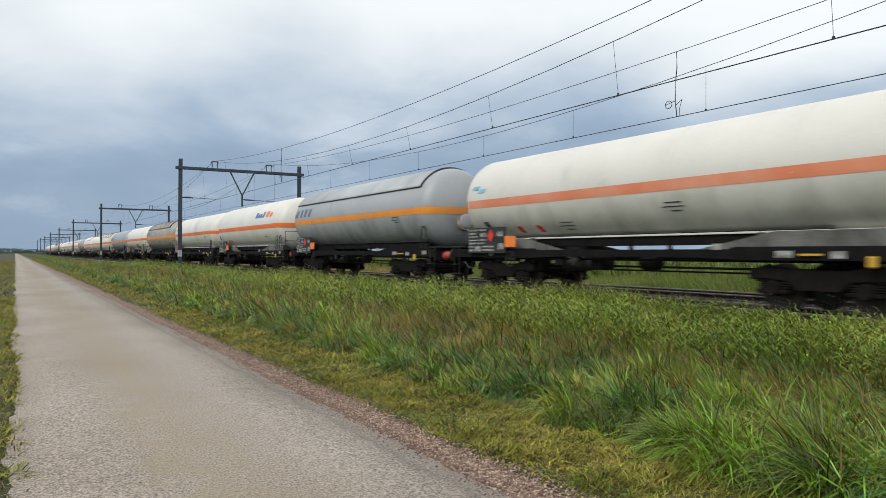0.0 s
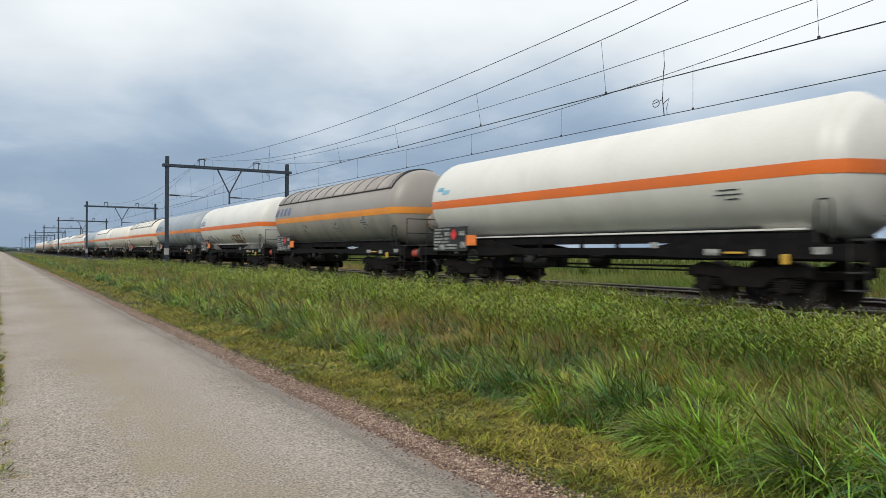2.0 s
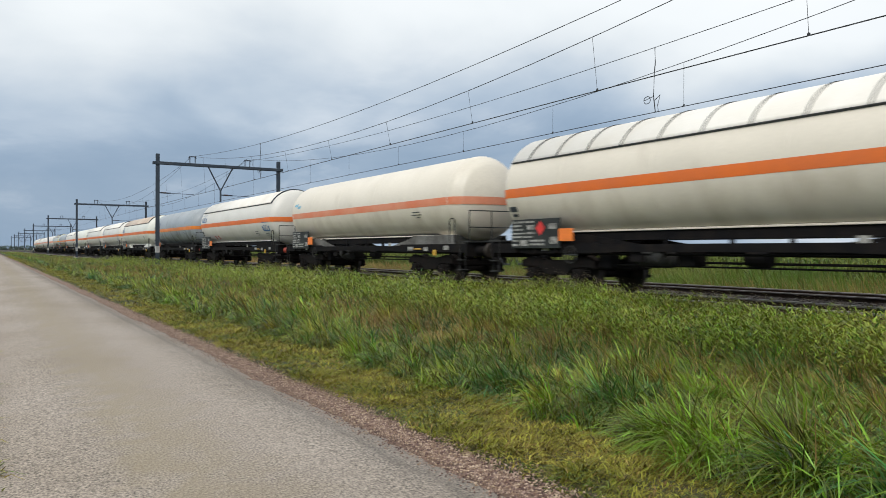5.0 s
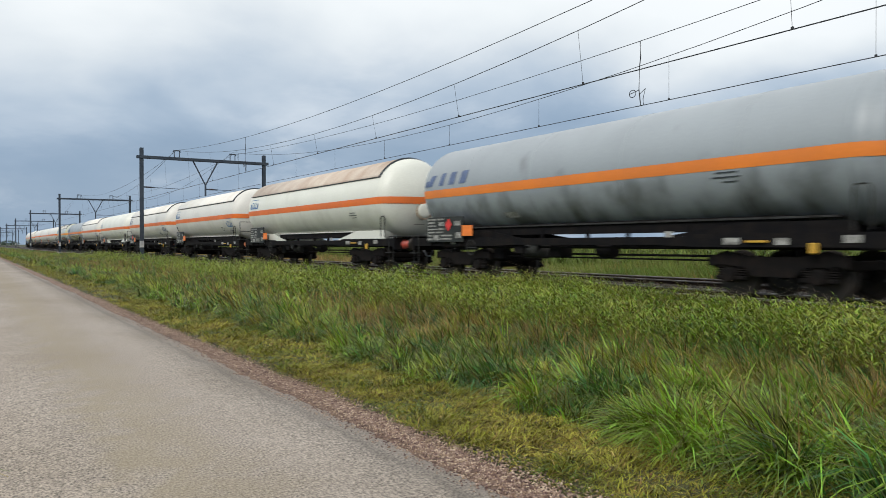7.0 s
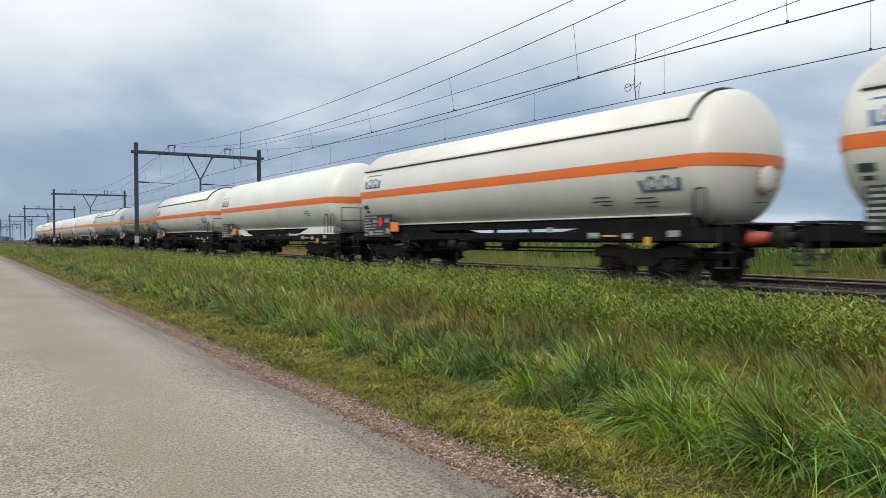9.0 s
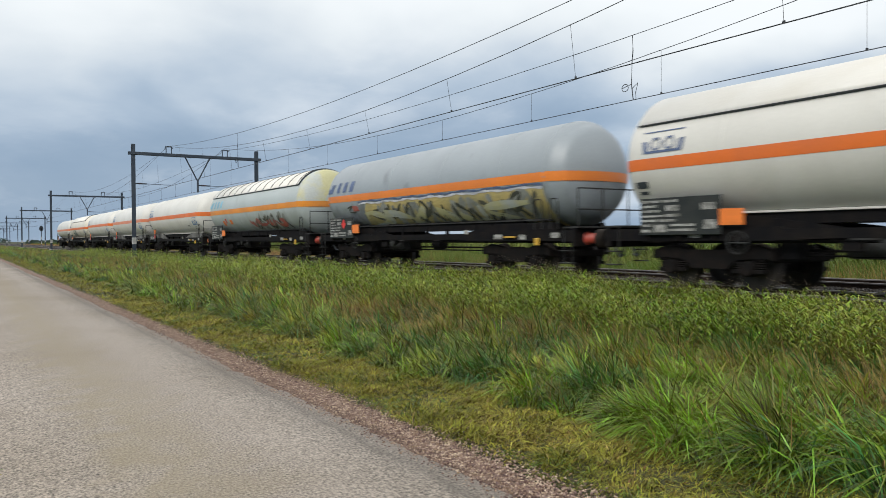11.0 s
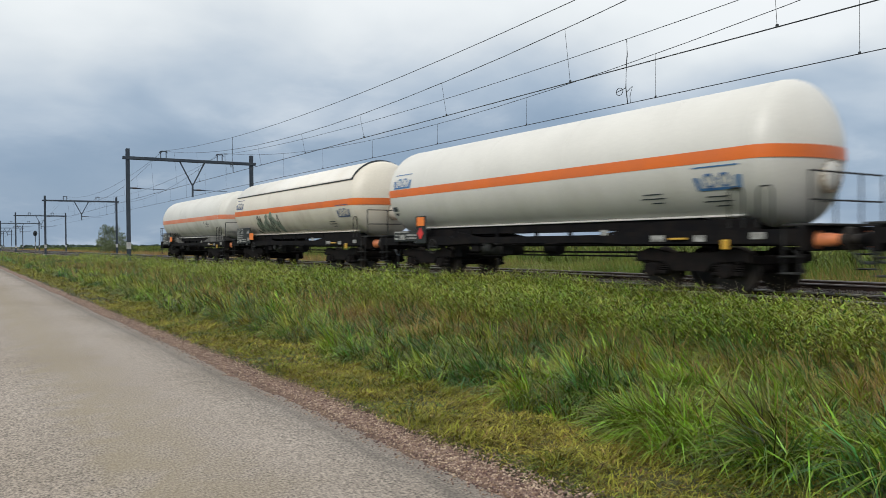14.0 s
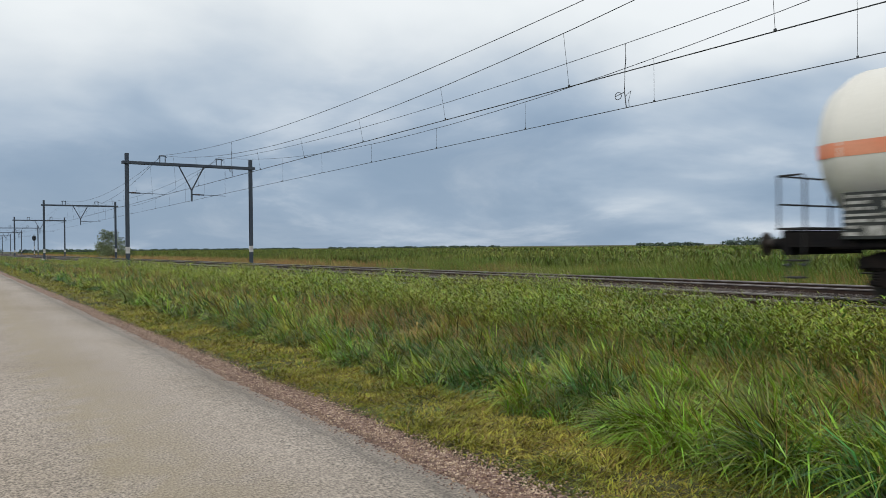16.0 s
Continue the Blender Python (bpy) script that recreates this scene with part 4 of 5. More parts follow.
def handwheel_bm():
    bm = bmesh.new()
    ring = [(-1.30, 4.35 + 0.22 * math.cos(i * 0.5236), 0.96 + 0.22 * math.sin(i * 0.5236)) for i in range(13)]
    pipe(bm, ring, 0.02, 6)
    for i in (0, 3, 6, 9):
        rod(bm, (-1.30, 4.35, 0.96), ring[i], 0.014, 5)
    rod(bm, (-1.32, 4.35, 0.96), (-1.0, 4.35, 0.96), 0.03, 6)
    return bm


def lever_bm():
    bm = bmesh.new()
    return box(bm, -1.36, -1.32, -5.2, -4.75, 1.08, 1.125, 0.01)


def tread_block_bm():
    return box(bmesh.new(), -1.36, -1.30, -6.16, -6.0, 0.88, 1.08, 0.02)


def seam_bm(y):
    return arch_bm(y - 0.02, y + 0.02, -180, 180, R - 0.01, R + 0.003, 64)


COVER = (0.10, 0, CZ - 0.48)


def lid_bm():
    """The domed lid of the manhole on the tank's end."""
    return lathe(bmesh.new(), [(-TANK + 0.14, 0.27), (-TANK + 0.01, 0.27), (-TANK - 0.01, 0.22), (-TANK - 0.02, 0.08)], "y", 24, COVER)


def flange_bm():
    """The rim round the lid, with its bolts."""
    bm = bmesh.new()
    lathe(bm, [(-TANK + 0.14, 0.335), (-TANK + 0.03, 0.335), (-TANK + 0.03, 0.275)], "y", 24, COVER)
    for i in range(18):
        a = i * math.pi / 9
        x, z = COVER[0] + 0.305 * math.cos(a), COVER[2] + 0.305 * math.sin(a)
        rod(bm, (x, -TANK - 0.005, z), (x, -TANK + 0.10, z), 0.022, 6)
    return bm


def dish_step_bm():
    """A small tread on the tank's end."""
    return box(bmesh.new(), -0.17, 0.17, -0.025, 0.10, -0.008, 0.008, 0.003)


def front_cap_bm():
    """A skin of paint on the upper half of the front dish."""
    bm = bmesh.new()
    rows = []
    for i in range(14):
        y = -TANK + 0.004 + DISH * i / 13
        r = radius_at(y) + 0.006
        rows.append([bm.verts.new((r * math.cos(math.pi * j / 24), y - 0.006, r * math.sin(math.pi * j / 24))) for j in range(25)])
    for a, b in zip(rows, rows[1:]):
        for j in range(24):
            bm.faces.new((a[j], a[j + 1], b[j + 1], b[j]))
    return bm


TANK_AT = pose(0, 0, CZ)
FLIP = pose(0, 0, 0, 0, 0, 180)


def build_bogie(wagon, y):
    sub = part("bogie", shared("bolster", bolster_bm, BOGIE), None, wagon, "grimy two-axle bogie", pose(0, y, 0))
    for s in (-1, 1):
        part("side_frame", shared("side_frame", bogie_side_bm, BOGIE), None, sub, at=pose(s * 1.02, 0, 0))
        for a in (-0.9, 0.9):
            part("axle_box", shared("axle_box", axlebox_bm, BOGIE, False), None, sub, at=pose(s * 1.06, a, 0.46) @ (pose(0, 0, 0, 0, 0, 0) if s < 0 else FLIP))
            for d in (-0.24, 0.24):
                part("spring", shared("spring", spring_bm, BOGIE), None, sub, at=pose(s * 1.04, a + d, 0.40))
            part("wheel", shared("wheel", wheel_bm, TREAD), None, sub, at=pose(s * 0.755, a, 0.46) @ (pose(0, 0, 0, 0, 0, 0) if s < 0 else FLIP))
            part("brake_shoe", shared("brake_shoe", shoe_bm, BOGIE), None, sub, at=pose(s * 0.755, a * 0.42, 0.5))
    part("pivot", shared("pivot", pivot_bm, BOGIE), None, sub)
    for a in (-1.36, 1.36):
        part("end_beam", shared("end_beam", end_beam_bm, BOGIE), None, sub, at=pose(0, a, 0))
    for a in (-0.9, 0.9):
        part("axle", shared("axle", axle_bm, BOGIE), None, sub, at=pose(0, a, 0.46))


def build_wagon(index, paint, stripe, roof, roof_paint, frame_mat, marks, label, flange=False):
    global TANK, R
    TANK = HALVES[index]
    R = SLIM.get(index, 1.44)
    size = "_%d_%d" % (round(TANK * 10), round(R * 100))
    wagon = new("tank_wagon")
    tagged(wagon, label, "tank wagon", "wagons of the passing train")
    tank = part("tank", shared("tank_" + paint + size, tank_bm, PAINTS[paint], True), None, wagon, "", TANK_AT)
    part("stripe", shared("stripe_%s%s_%d" % (stripe.name, size, index in (18, 19, 20)), lambda: stripe_bm(*((-0.17, 0.075) if index in (18, 19, 20) else (-0.245, 0.0))), stripe, True), None, tank, "orange band round the tank")
    if roof != "plain":
        part("sunshield", shared("shield_" + roof_paint + size, lambda: arch_bm(0.9 - TANK, TANK - 0.7, -60, 60, R + 0.03, R + 0.05), ROOFS[roof_paint], True), None, tank, "curved sheet over the top of the tank")
        # dark strips fill the gap between tank and sheet, slightly proud of the sheet
        part("shield_edge", shared("shield_edge" + size, lambda: arch_bm(0.9 - TANK, TANK - 0.7, 60.0, 60.35, R + 0.0, R + 0.062, 3), INK), None, tank, "dark strip along the lower edge of the sheet")
        part("shield_end", shared("shield_end" + size, lambda: arch_bm(0.865 - TANK, 0.90 - TANK, -60.5, 60.5, R + 0.0, R + 0.065), INK), None, tank, "dark strip across the end of the sheet")
        if roof == "ribbed":
            for i in range(12):
                y = (-6.9 + i * 1.22) * TANK / 8.1
                part("rib", shared("rib_%d" % (R * 100), lambda: arch_bm(-0.016, 0.016, -60, 60, R + 0.04, R + 0.068), FRAMEGREY), None, tank, at=pose(0, y, 0))
    for y in (0.8 - TANK, -4.6, -1.6, 1.6, 4.6, TANK - 0.8):
        part("weld_seam", shared("weld_%s_%d" % (paint, R * 100), lambda: seam_bm(0.0), PAINTS[paint], True), None, tank, at=pose(0, y, 0))
    if index == 17:
        part("front_paint", front_cap_bm(), SPRAYPALE, tank, "pale yellow patch on the front end", smooth=True)
    for kind, mat, what, key in marks:
        if kind == "patch":
            if key == "s":
                groups = [what[:1], what[1:]]
            else:
                groups = [[w] for w in what]
            for group in groups:
                part("rust_stain" if key == "t" else "lettering", decal_bm(group, 0.010 if key != "v" else 0.016), mat, tank)
        elif kind == "ring":
            for path in what:
                part("emblem", stroke_bm([path], 0.055, 0.017), mat, tank)
        elif kind == "scrawl":
            for path in scrawl(*what[:6]):
                part("graffiti", stroke_bm([path], what[6], what[7]), mat, tank)
        elif kind == "field":
            part("graffiti", field_bm(*what), mat, tank)
        elif kind == "line":
            part("graffiti", stroke_bm(*what), mat, tank)
    if flange:
        lid = part("manhole_cover", shared("lid_" + paint + size, lid_bm, PAINTS[paint], True), None, wagon, "bolted round cover")
        part("bolt_rim", shared("flange" + size, flange_bm, SHIELDRIM), None, lid, "brownish rim of bolts")
    part("dish_step", shared("dish_step", dish_step_bm, SADDLE), None, wagon, "", pose(-0.12, -TANK, CZ - 0.98))
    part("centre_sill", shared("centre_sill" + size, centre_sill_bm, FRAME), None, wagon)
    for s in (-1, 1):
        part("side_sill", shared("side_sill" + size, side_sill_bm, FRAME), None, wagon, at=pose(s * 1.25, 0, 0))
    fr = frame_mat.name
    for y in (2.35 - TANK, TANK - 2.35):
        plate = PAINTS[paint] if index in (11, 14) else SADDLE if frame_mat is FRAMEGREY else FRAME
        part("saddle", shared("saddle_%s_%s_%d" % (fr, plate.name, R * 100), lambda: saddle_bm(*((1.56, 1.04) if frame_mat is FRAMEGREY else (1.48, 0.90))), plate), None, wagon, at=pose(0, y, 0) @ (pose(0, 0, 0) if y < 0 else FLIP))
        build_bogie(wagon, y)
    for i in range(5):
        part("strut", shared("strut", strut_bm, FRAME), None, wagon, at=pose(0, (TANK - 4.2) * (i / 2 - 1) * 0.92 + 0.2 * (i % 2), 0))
    # added dark box: shade between the belly angle and the slots, as geometry
    part("belly_beam", shared("belly_beam" + size, belly_shade_bm, FRAME), None, wagon)
    dark = paint in ("blue", "grey", "brown", "green")
    part("belly_angle", shared("belly_%s%s" % ("dark" if dark else paint, size), fringe_bm, FRAMEGREY if dark else PAINTS[paint]), None, wagon)
    for end, turn in ((TANK + 0.24, pose(0, 0, 0)), (-TANK - 0.24, FLIP)):
        base = pose(0, end, 0) @ turn
        red = end < 0 and index in (1, 2, 4, 5, 6, 9, 10, 11, 13, 16, 17)
        amber = end < 0 and index in (12, 18, 19, 20, 21, 22)
        for s in (-0.875, 0.875):
            buf = part("buffer", shared("buffer_sleeve" + ("_red" if red else "_amber" if amber else ""), buffer_sleeve_bm, RED if red else BUFFER if amber else FRAME, True), None, wagon, "", base @ pose(s, 0, 1.06))
            part("buffer_head", shared("buffer_head", buffer_head_bm, TREAD), None, buf)
        part("coupling", shared("coupling", coupling_bm, FRAME), None, wagon, "hook and screw coupling", base)
        part("brake_hose", shared("brake_hose", hose_bm, INK), None, wagon, "", base)
        part("platform", shared("platform", platform_bm, FRAMEGREY), None, wagon, "end platform with footsteps", base)
        if end < 0 and index in (0, 1, 3, 7, 11, 13) or end > 0 and index != 22:
            continue
        for x in (-1.28, -0.45, 0.45, 1.28):
            part("rail_post", shared("rail_post", rail_post_bm, FRAMEGREY), None, wagon, "", base @ pose(x, 0.0, 0))
        for z in (1.77, 2.28):
            part("cross_rail", shared("cross_rail", cross_rail_bm, FRAMEGREY), None, wagon, "", base @ pose(0, 0, z))
        if end < 0:
            continue
        for x in (-1.30, 1.30):
            part("side_rail", shared("side_rail", side_rail_bm, FRAMEGREY), None, wagon, "", base @ pose(x, 0, 0))
    for y in ((0.35, 0.95) if index in (7, 14, 16, 20, 22, 2, 6) else (0.45,)):
        part("handrail", shared("handrail", hoop_bm, FRAMEGREY), None, wagon, "", pose(0, y - TANK, 0))
    low = index in (18, 19, 20)
    board = part("notice_board", shared("short_board" if low else "notice_board", short_board_bm if low else board_bm, BOARD), None, wagon, "dark board with white labels", pose(0, TANK - 1.80, 0))
    for y in (-0.85, 0.0, 0.8):
        part("board_bracket", shared("board_bracket", board_bracket_bm, FRAME), None, board, at=pose(0, y, 0))
    if low:
        part("upright_panel", shared("upright_panel", upright_panel_bm, BOARD), None, board)
    for n_, (y0, y1, z0, z1) in enumerate(NOTES):
        if low and (z1 > 1.46 or y0 < -0.5):
            continue
        part("label_plate", shared("label_plate_%d" % n_, lambda: box(bmesh.new(), -1.408, -1.399, y0, y1, z0, z1), SIGNWHITE), None, board)
    if index in (0, 1, 3, 4, 5, 7, 10, 13, 16, 18, 19, 20):
        part("placard", shared("placard", placard_bm, SIGNRED), None, board, "red diamond placard", pose(0, -0.42, -0.28) if low else None)
    part("hazard_plate", shared("low_plate" if low else "hazard_plate", (lambda: box(bmesh.new(), -1.415, -1.399, -0.94, -0.52, 1.60, 1.88, 0.005)) if low else hazard_bm, PLATE), None, board, "orange hazard plate")
    part("air_tank", shared("air_tank", airtank_bm, FRAMEGREY, True), None, wagon)
    for x, z, r in ((-0.75, 0.72, 0.022), (-0.3, 0.80, 0.03), (-1.05, 0.98, 0.028)):
        part("brake_rod", shared("brake_rod_%d" % (r * 1000), lambda: brake_rod_bm(r), FRAME), None, wagon, "", pose(x, 0, z))
    for y in (-3.1, -1.4, 0.2, 2.8, 3.9):
        part("rod_hanger", shared("rod_hanger", rod_hanger_bm, FRAME), None, wagon, "", pose(0, y, 0))
    part("brake_cylinder", shared("brake_cylinder", cylinder_bm, FRAME), None, wagon)
    part("valve", shared("valve", valve_bm, FRAMEGREY), None, wagon)
    part("control_box", shared("control_box", control_box_bm, FRAME), None, wagon)
    part("load_sensor", shared("load_sensor", load_sensor_bm, FRAME), None, wagon)
    part("regulator", shared("regulator", regulator_bm, FRAME), None, wagon)
    part("handwheel", shared("handwheel", handwheel_bm, FRAMEGREY), None, wagon)
    part("release_lever", shared("release_lever", lever_bm, YELLOW), None, wagon, "yellow release lever")
    part("marker_block", shared("marker_block", tread_block_bm, YELLOW), None, wagon, "yellow block")
    for n_, (y, w, z) in enumerate(TAGS):
        part("sill_plate", shared("sill_plate_%d" % n_, lambda: box(bmesh.new(), -1.312, -1.302, y, y + w, z, z + 0.13), SIGNWHITE), None, wagon)
    return wagon


def name_marks(mat, y=4.85):
    """A large mark above the band as plain slanted shapes: a broken emblem and three blocks."""
    return ("patch", mat, [(y + 2.05, y + 2.34, 0.12, 0.46, -0.2), (y + 2.36, y + 2.52, 0.12, 0.30, -0.1), (y + 1.36, y + 1.62, 0.12, 0.50, -0.10), (y + 0.72, y + 1.04, 0.12, 0.50, -0.10), (y + 0.06, y + 0.42, 0.12, 0.50, -0.10)], "n")


def square_marks(mat, y, z):
    """A slanted panel under a thin line, with two pale round shapes on it."""
    panel = ("patch", mat, [(y, y + 1.15, z + 0.44, z + 0.465, 0), (y + 0.02, y + 0.16, z, z + 0.26, -0.05), (y + 0.97, y + 1.10, z, z + 0.26, 0.05), (y + 0.16, y + 0.97, z, z + 0.05, 0)], "s")
    rings = []
    for c in (0.38, 0.76):
        rings.append([(y + c + 0.13 * math.cos(i * 0.785), z + 0.19 + 0.12 * math.sin(i * 0.785)) for i in range(9)])
    return panel, ("ring", mat, rings, "v")


def small_print(y, z):
    return ("patch", INK, [(y, y + 0.7, z, z + 0.025, 0), (y + 0.05, y + 0.6, z + 0.09, z + 0.115, 0), (y + 0.1, y + 0.45, z - 0.09, z - 0.065, 0)], "p")


def end_print():
    return ("patch", INK, [(7.0, 7.35, -0.62, -0.48, 0), (7.05, 7.3, -0.75, -0.68, 0)], "e")


PARA = ("patch", SKYBLUE, [(6.7, 7.1, 0.32, 0.44, -0.1), (6.3, 6.7, 0.22, 0.34, -0.1)], "q")
PLAIN, SHIELD, RIBBED = "plain", "shield", "ribbed"
squares = [*square_marks(BLUE, 5.95, 0.10), *square_marks(BLUE, -7.05, -0.70), small_print(-5.0, -0.80), small_print(-6.7, -0.92), end_print()]
darksquares = [*square_marks(SLATE, 5.95, 0.10), *square_marks(SLATE, -7.05, -0.70), small_print(-5.0, -0.85), small_print(-6.3, -0.92), end_print()]
TRAIN = (
    ("dirty", FADED, PLAIN, "white", FRAMEGREY, [PARA, small_print(-2.2, -0.6), small_print(2.0, -0.9), ("patch", SIGNRED, [(4.5, 4.74, -1.02, -0.84, 0.1), (3.5, 3.74, -1.02, -0.84, 0.1)], "d"), ("patch", INK, [(6.2, 6.5, -0.86, -0.66, 0.08)], "k")], "white tank wagon with grimy belly and faded orange band"),
    ("grey", AMBER, SHIELD, "grey", FRAME, [name_marks(SLATE), small_print(-5.5, -0.4)], "grey tank wagon with sheet roof and amber band"),
    ("white", ORANGE, PLAIN, "white", FRAMEGREY, [("patch", BLUE, [(-2.95, -2.5, 0.40, 0.72, -0.05), (-3.45, -3.05, 0.40, 0.62, -0.05), (-3.95, -3.55, 0.40, 0.62, -0.05), (-4.5, -4.1, 0.40, 0.72, -0.05)], "l"), ("patch", ORANGE, [(-5.4, -4.8, 0.40, 0.74, -0.05), (-6.1, -5.6, 0.40, 0.64, -0.05)], "o"), ("patch", SIGNRED, [(4.75, 5.0, -0.95, -0.75, 0.1)], "d"), ("patch", PLATE, [(4.2, 4.45, -0.95, -0.75, 0.1)], "d"), small_print(-5.0, -0.7), end_print()], "clean white tank wagon with blue and orange lettering"),
    ("white", ORANGE, PLAIN, "white", FRAME, [PARA, small_print(-5.6, -0.5)], "white tank wagon with light blue emblem"),
    ("brown", AMBER, RIBBED, "brown", FRAME, [name_marks(SLATE), ("patch", SIGNWHITE, [(-5.0, -4.2, -0.75, -0.25, 0), (-1.6, -0.9, -0.8, -0.4, 0), (2.4, 3.0, -0.8, -0.4, 0)], "w"), small_print(-4.9, -0.5)], "brownish grey tank wagon with ribbed sheet roof"),
    ("white", ORANGE, PLAIN, "white", FRAMEGREY, [*square_marks(BLUE, 5.95, 0.10), ("patch", RUSTPAINT, [(-3.05, -1.05, -1.14, -0.94, 0), (-2.96, -2.66, -0.92, -0.66, 0.1), (-2.35, -2.1, -0.92, -0.66, 0.05), (-1.9, -1.65, -0.92, -0.66, -0.1), (-1.35, -1.1, -0.92, -0.66, 0), (-3.0, -2.1, -0.70, -0.62, 0), (-1.95, -1.1, -0.70, -0.62, 0), (-3.62, -3.24, -0.92, -0.84, 0), (-3.5, -3.36, -1.05, -0.70, 0), (-0.9, -0.48, -0.92, -0.84, 0), (-0.76, -0.62, -1.05, -0.70, 0)], "t"), small_print(-4.0, -0.5), ("scrawl", SPRAYGREY, (2.2, 5.6, -1.1, -0.65, 8, 6, 0.12, 0.014), "g")], "white tank wagon with large brown rust marks"),
    ("blue", VIVID, PLAIN, "grey", FRAMEGREY, [name_marks(SLATE), small_print(-5.6, -0.35), ("patch", SIGNWHITE, [(2.2, 2.8, -0.95, -0.8, 0.05)], "w")], "blue-grey tank wagon with amber band"),
    ("cream", ORANGE, RIBBED, "white", FRAME, [small_print(-5.4, -0.5), end_print()], "cream tank wagon with white ribbed sheet roof"),
    ("cream", FADED, PLAIN, "white", FRAMEGREY, [small_print(-5.4, -0.5), PARA], "plain cream tank wagon with faded orange band"),
    ("white", ORANGE, SHIELD, "white", FRAME, squares + [("patch", SIGNRED, [(4.3, 4.55, -1.0, -0.8, 0.1), (3.6, 3.85, -1.0, -0.8, 0.1)], "d")], "white tank wagon with sheet roof and blue markings"),
    ("blue", VIVID, PLAIN, "grey", FRAME, [name_marks(SLATE), small_print(-5.0, -0.4), ("patch", SIGNWHITE, [(2.6, 3.2, -0.95, -0.8, 0.05)], "w")], "dark blue-grey tank wagon with grimy belly"),
    ("pale", ORANGE, SHIELD, "tan", FRAMEGREY, [*square_marks(BLUE, 5.95, 0.10), small_print(-5.4, -0.6)], "pale tank wagon with rust-stained sheet roof"),
    ("white", ORANGE, SHIELD, "white", FRAME, squares, "white tank wagon with sheet roof and dark fittings"),
    ("white", ORANGE, SHIELD, "white", FRAME, darksquares, "bright white tank wagon with dark-edged sheet roof"),
    ("pale", ORANGE, PLAIN, "white", FRAMEGREY, [*square_marks(SLATE, 5.95, 0.10), small_print(-5.4, -0.6)], "dull pale green-white tank wagon"),
    ("white", ORANGE, SHIELD, "white", FRAME, darksquares, "white tank wagon with sheet roof and slate markings"),
    ("blue", VIVID, PLAIN, "grey", FRAME, [name_marks(SLATE), ("field", SPRAYYELLOW, (-7.1, 4.4, -0.37, -1.34, 0.03), "f"), ("line", SPRAYWHITE, ([[(-7.1 + 0.55 * i, -0.36 + 0.02 * ((i * 7) % 3 - 1)) for i in range(22)]], 0.07, 0.018), "w"), ("line", SLATE, ([[(-7.1 + 0.55 * i, -0.29 + 0.02 * ((i * 5) % 3 - 1)) for i in range(22)]], 0.06, 0.016), "w"), ("scrawl", SPRAYGREY, (-6.8, 3.8, -1.28, -0.5, 12, 13, 0.30, 0.016), "b"), ("scrawl", SPRAYBLACK, (-6.8, 3.6, -1.25, -0.45, 14, 17, 0.12, 0.020), "b"), ("scrawl", SPRAYPALE, (-6.0, 4.0, -1.3, -0.7, 15, 6, 0.22, 0.023), "b"), ("line", SPRAYBLACK, ([[(5.6, -0.5), (5.1, -0.42), (5.5, -0.62), (4.9, -0.66)]], 0.05, 0.016), "b"), ("patch", SPRAYRED, [(4.6, 5.1, -0.62, -0.42, 0.05)], "d")], "blue-grey tank wagon covered with yellow and black graffiti"),
    ("green", AMBER, RIBBED, "white", FRAME, [("scrawl", SPRAYGREY, (-5.4, -0.6, -1.16, -0.5, 21, 8, 0.30, 0.014), "b"), ("scrawl", SPRAYBLACK, (-5.6, -0.4, -1.14, -0.5, 22, 9, 0.10, 0.018), "b"), ("scrawl", SPRAYRED, (-5.2, 0.2, -1.0, -0.62, 24, 6, 0.14, 0.021), "d"), ("patch", PLATE, [(4.7, 5.1, -0.85, -0.6, 0.03), (3.3, 3.75, -0.8, -0.55, 0.03)], "d"), ("patch", SIGNRED, [(4.3, 4.55, -0.72, -0.5, 0.05)], "d"), name_marks(SKYBLUE)], "pale green tank wagon with white ribbed roof and graffiti"),
    ("white", ORANGE, PLAIN, "white", FRAMEGREY, squares, "white tank wagon with blue square markings"),
    ("white", FADED, PLAIN, "white", FRAMEGREY, squares, "white tank wagon with faded band and blue markings"),
    ("white", ORANGE, PLAIN, "white", FRAME, squares, "white tank wagon with bright orange band"),
    ("cream", ORANGE, SHIELD, "white", FRAME, [*square_marks(SLATE, 5.95, 0.10), *square_marks(SLATE, -7.05, -0.66), ("scrawl", SPRAYGREEN, (1.0, 4.3, -1.08, -0.34, 31, 5, 0.34, 0.014), "g"), ("scrawl", SPRAYBLACK, (0.9, 4.5, -1.12, -0.3, 32, 8, 0.08, 0.019), "b"), small_print(-5.4, -0.9)], "cream tank wagon with sheet roof and green graffiti"),
    ("dirty", FADED, PLAIN, "white", FRAMEGREY, [small_print(-5.0, -0.5), ("scrawl", SPRAYBLACK, (3.6, 6.3, -1.12, -0.85, 41, 5, 0.09, 0.014), "b"), ("patch", INK, [(-4.6, -3.9, -0.62, -0.60, 0), (-4.6, -4.55, -0.62, -0.3, 0), (-3.95, -3.9, -0.62, -0.3, 0)], "f")], "last white tank wagon of the train, dull orange band"),
)
WAGONS = [build_wagon(i, *row, flange=i in (1, 2, 4, 11, 13, 18, 19, 20, 21, 22)) for i, row in enumerate(TRAIN)]


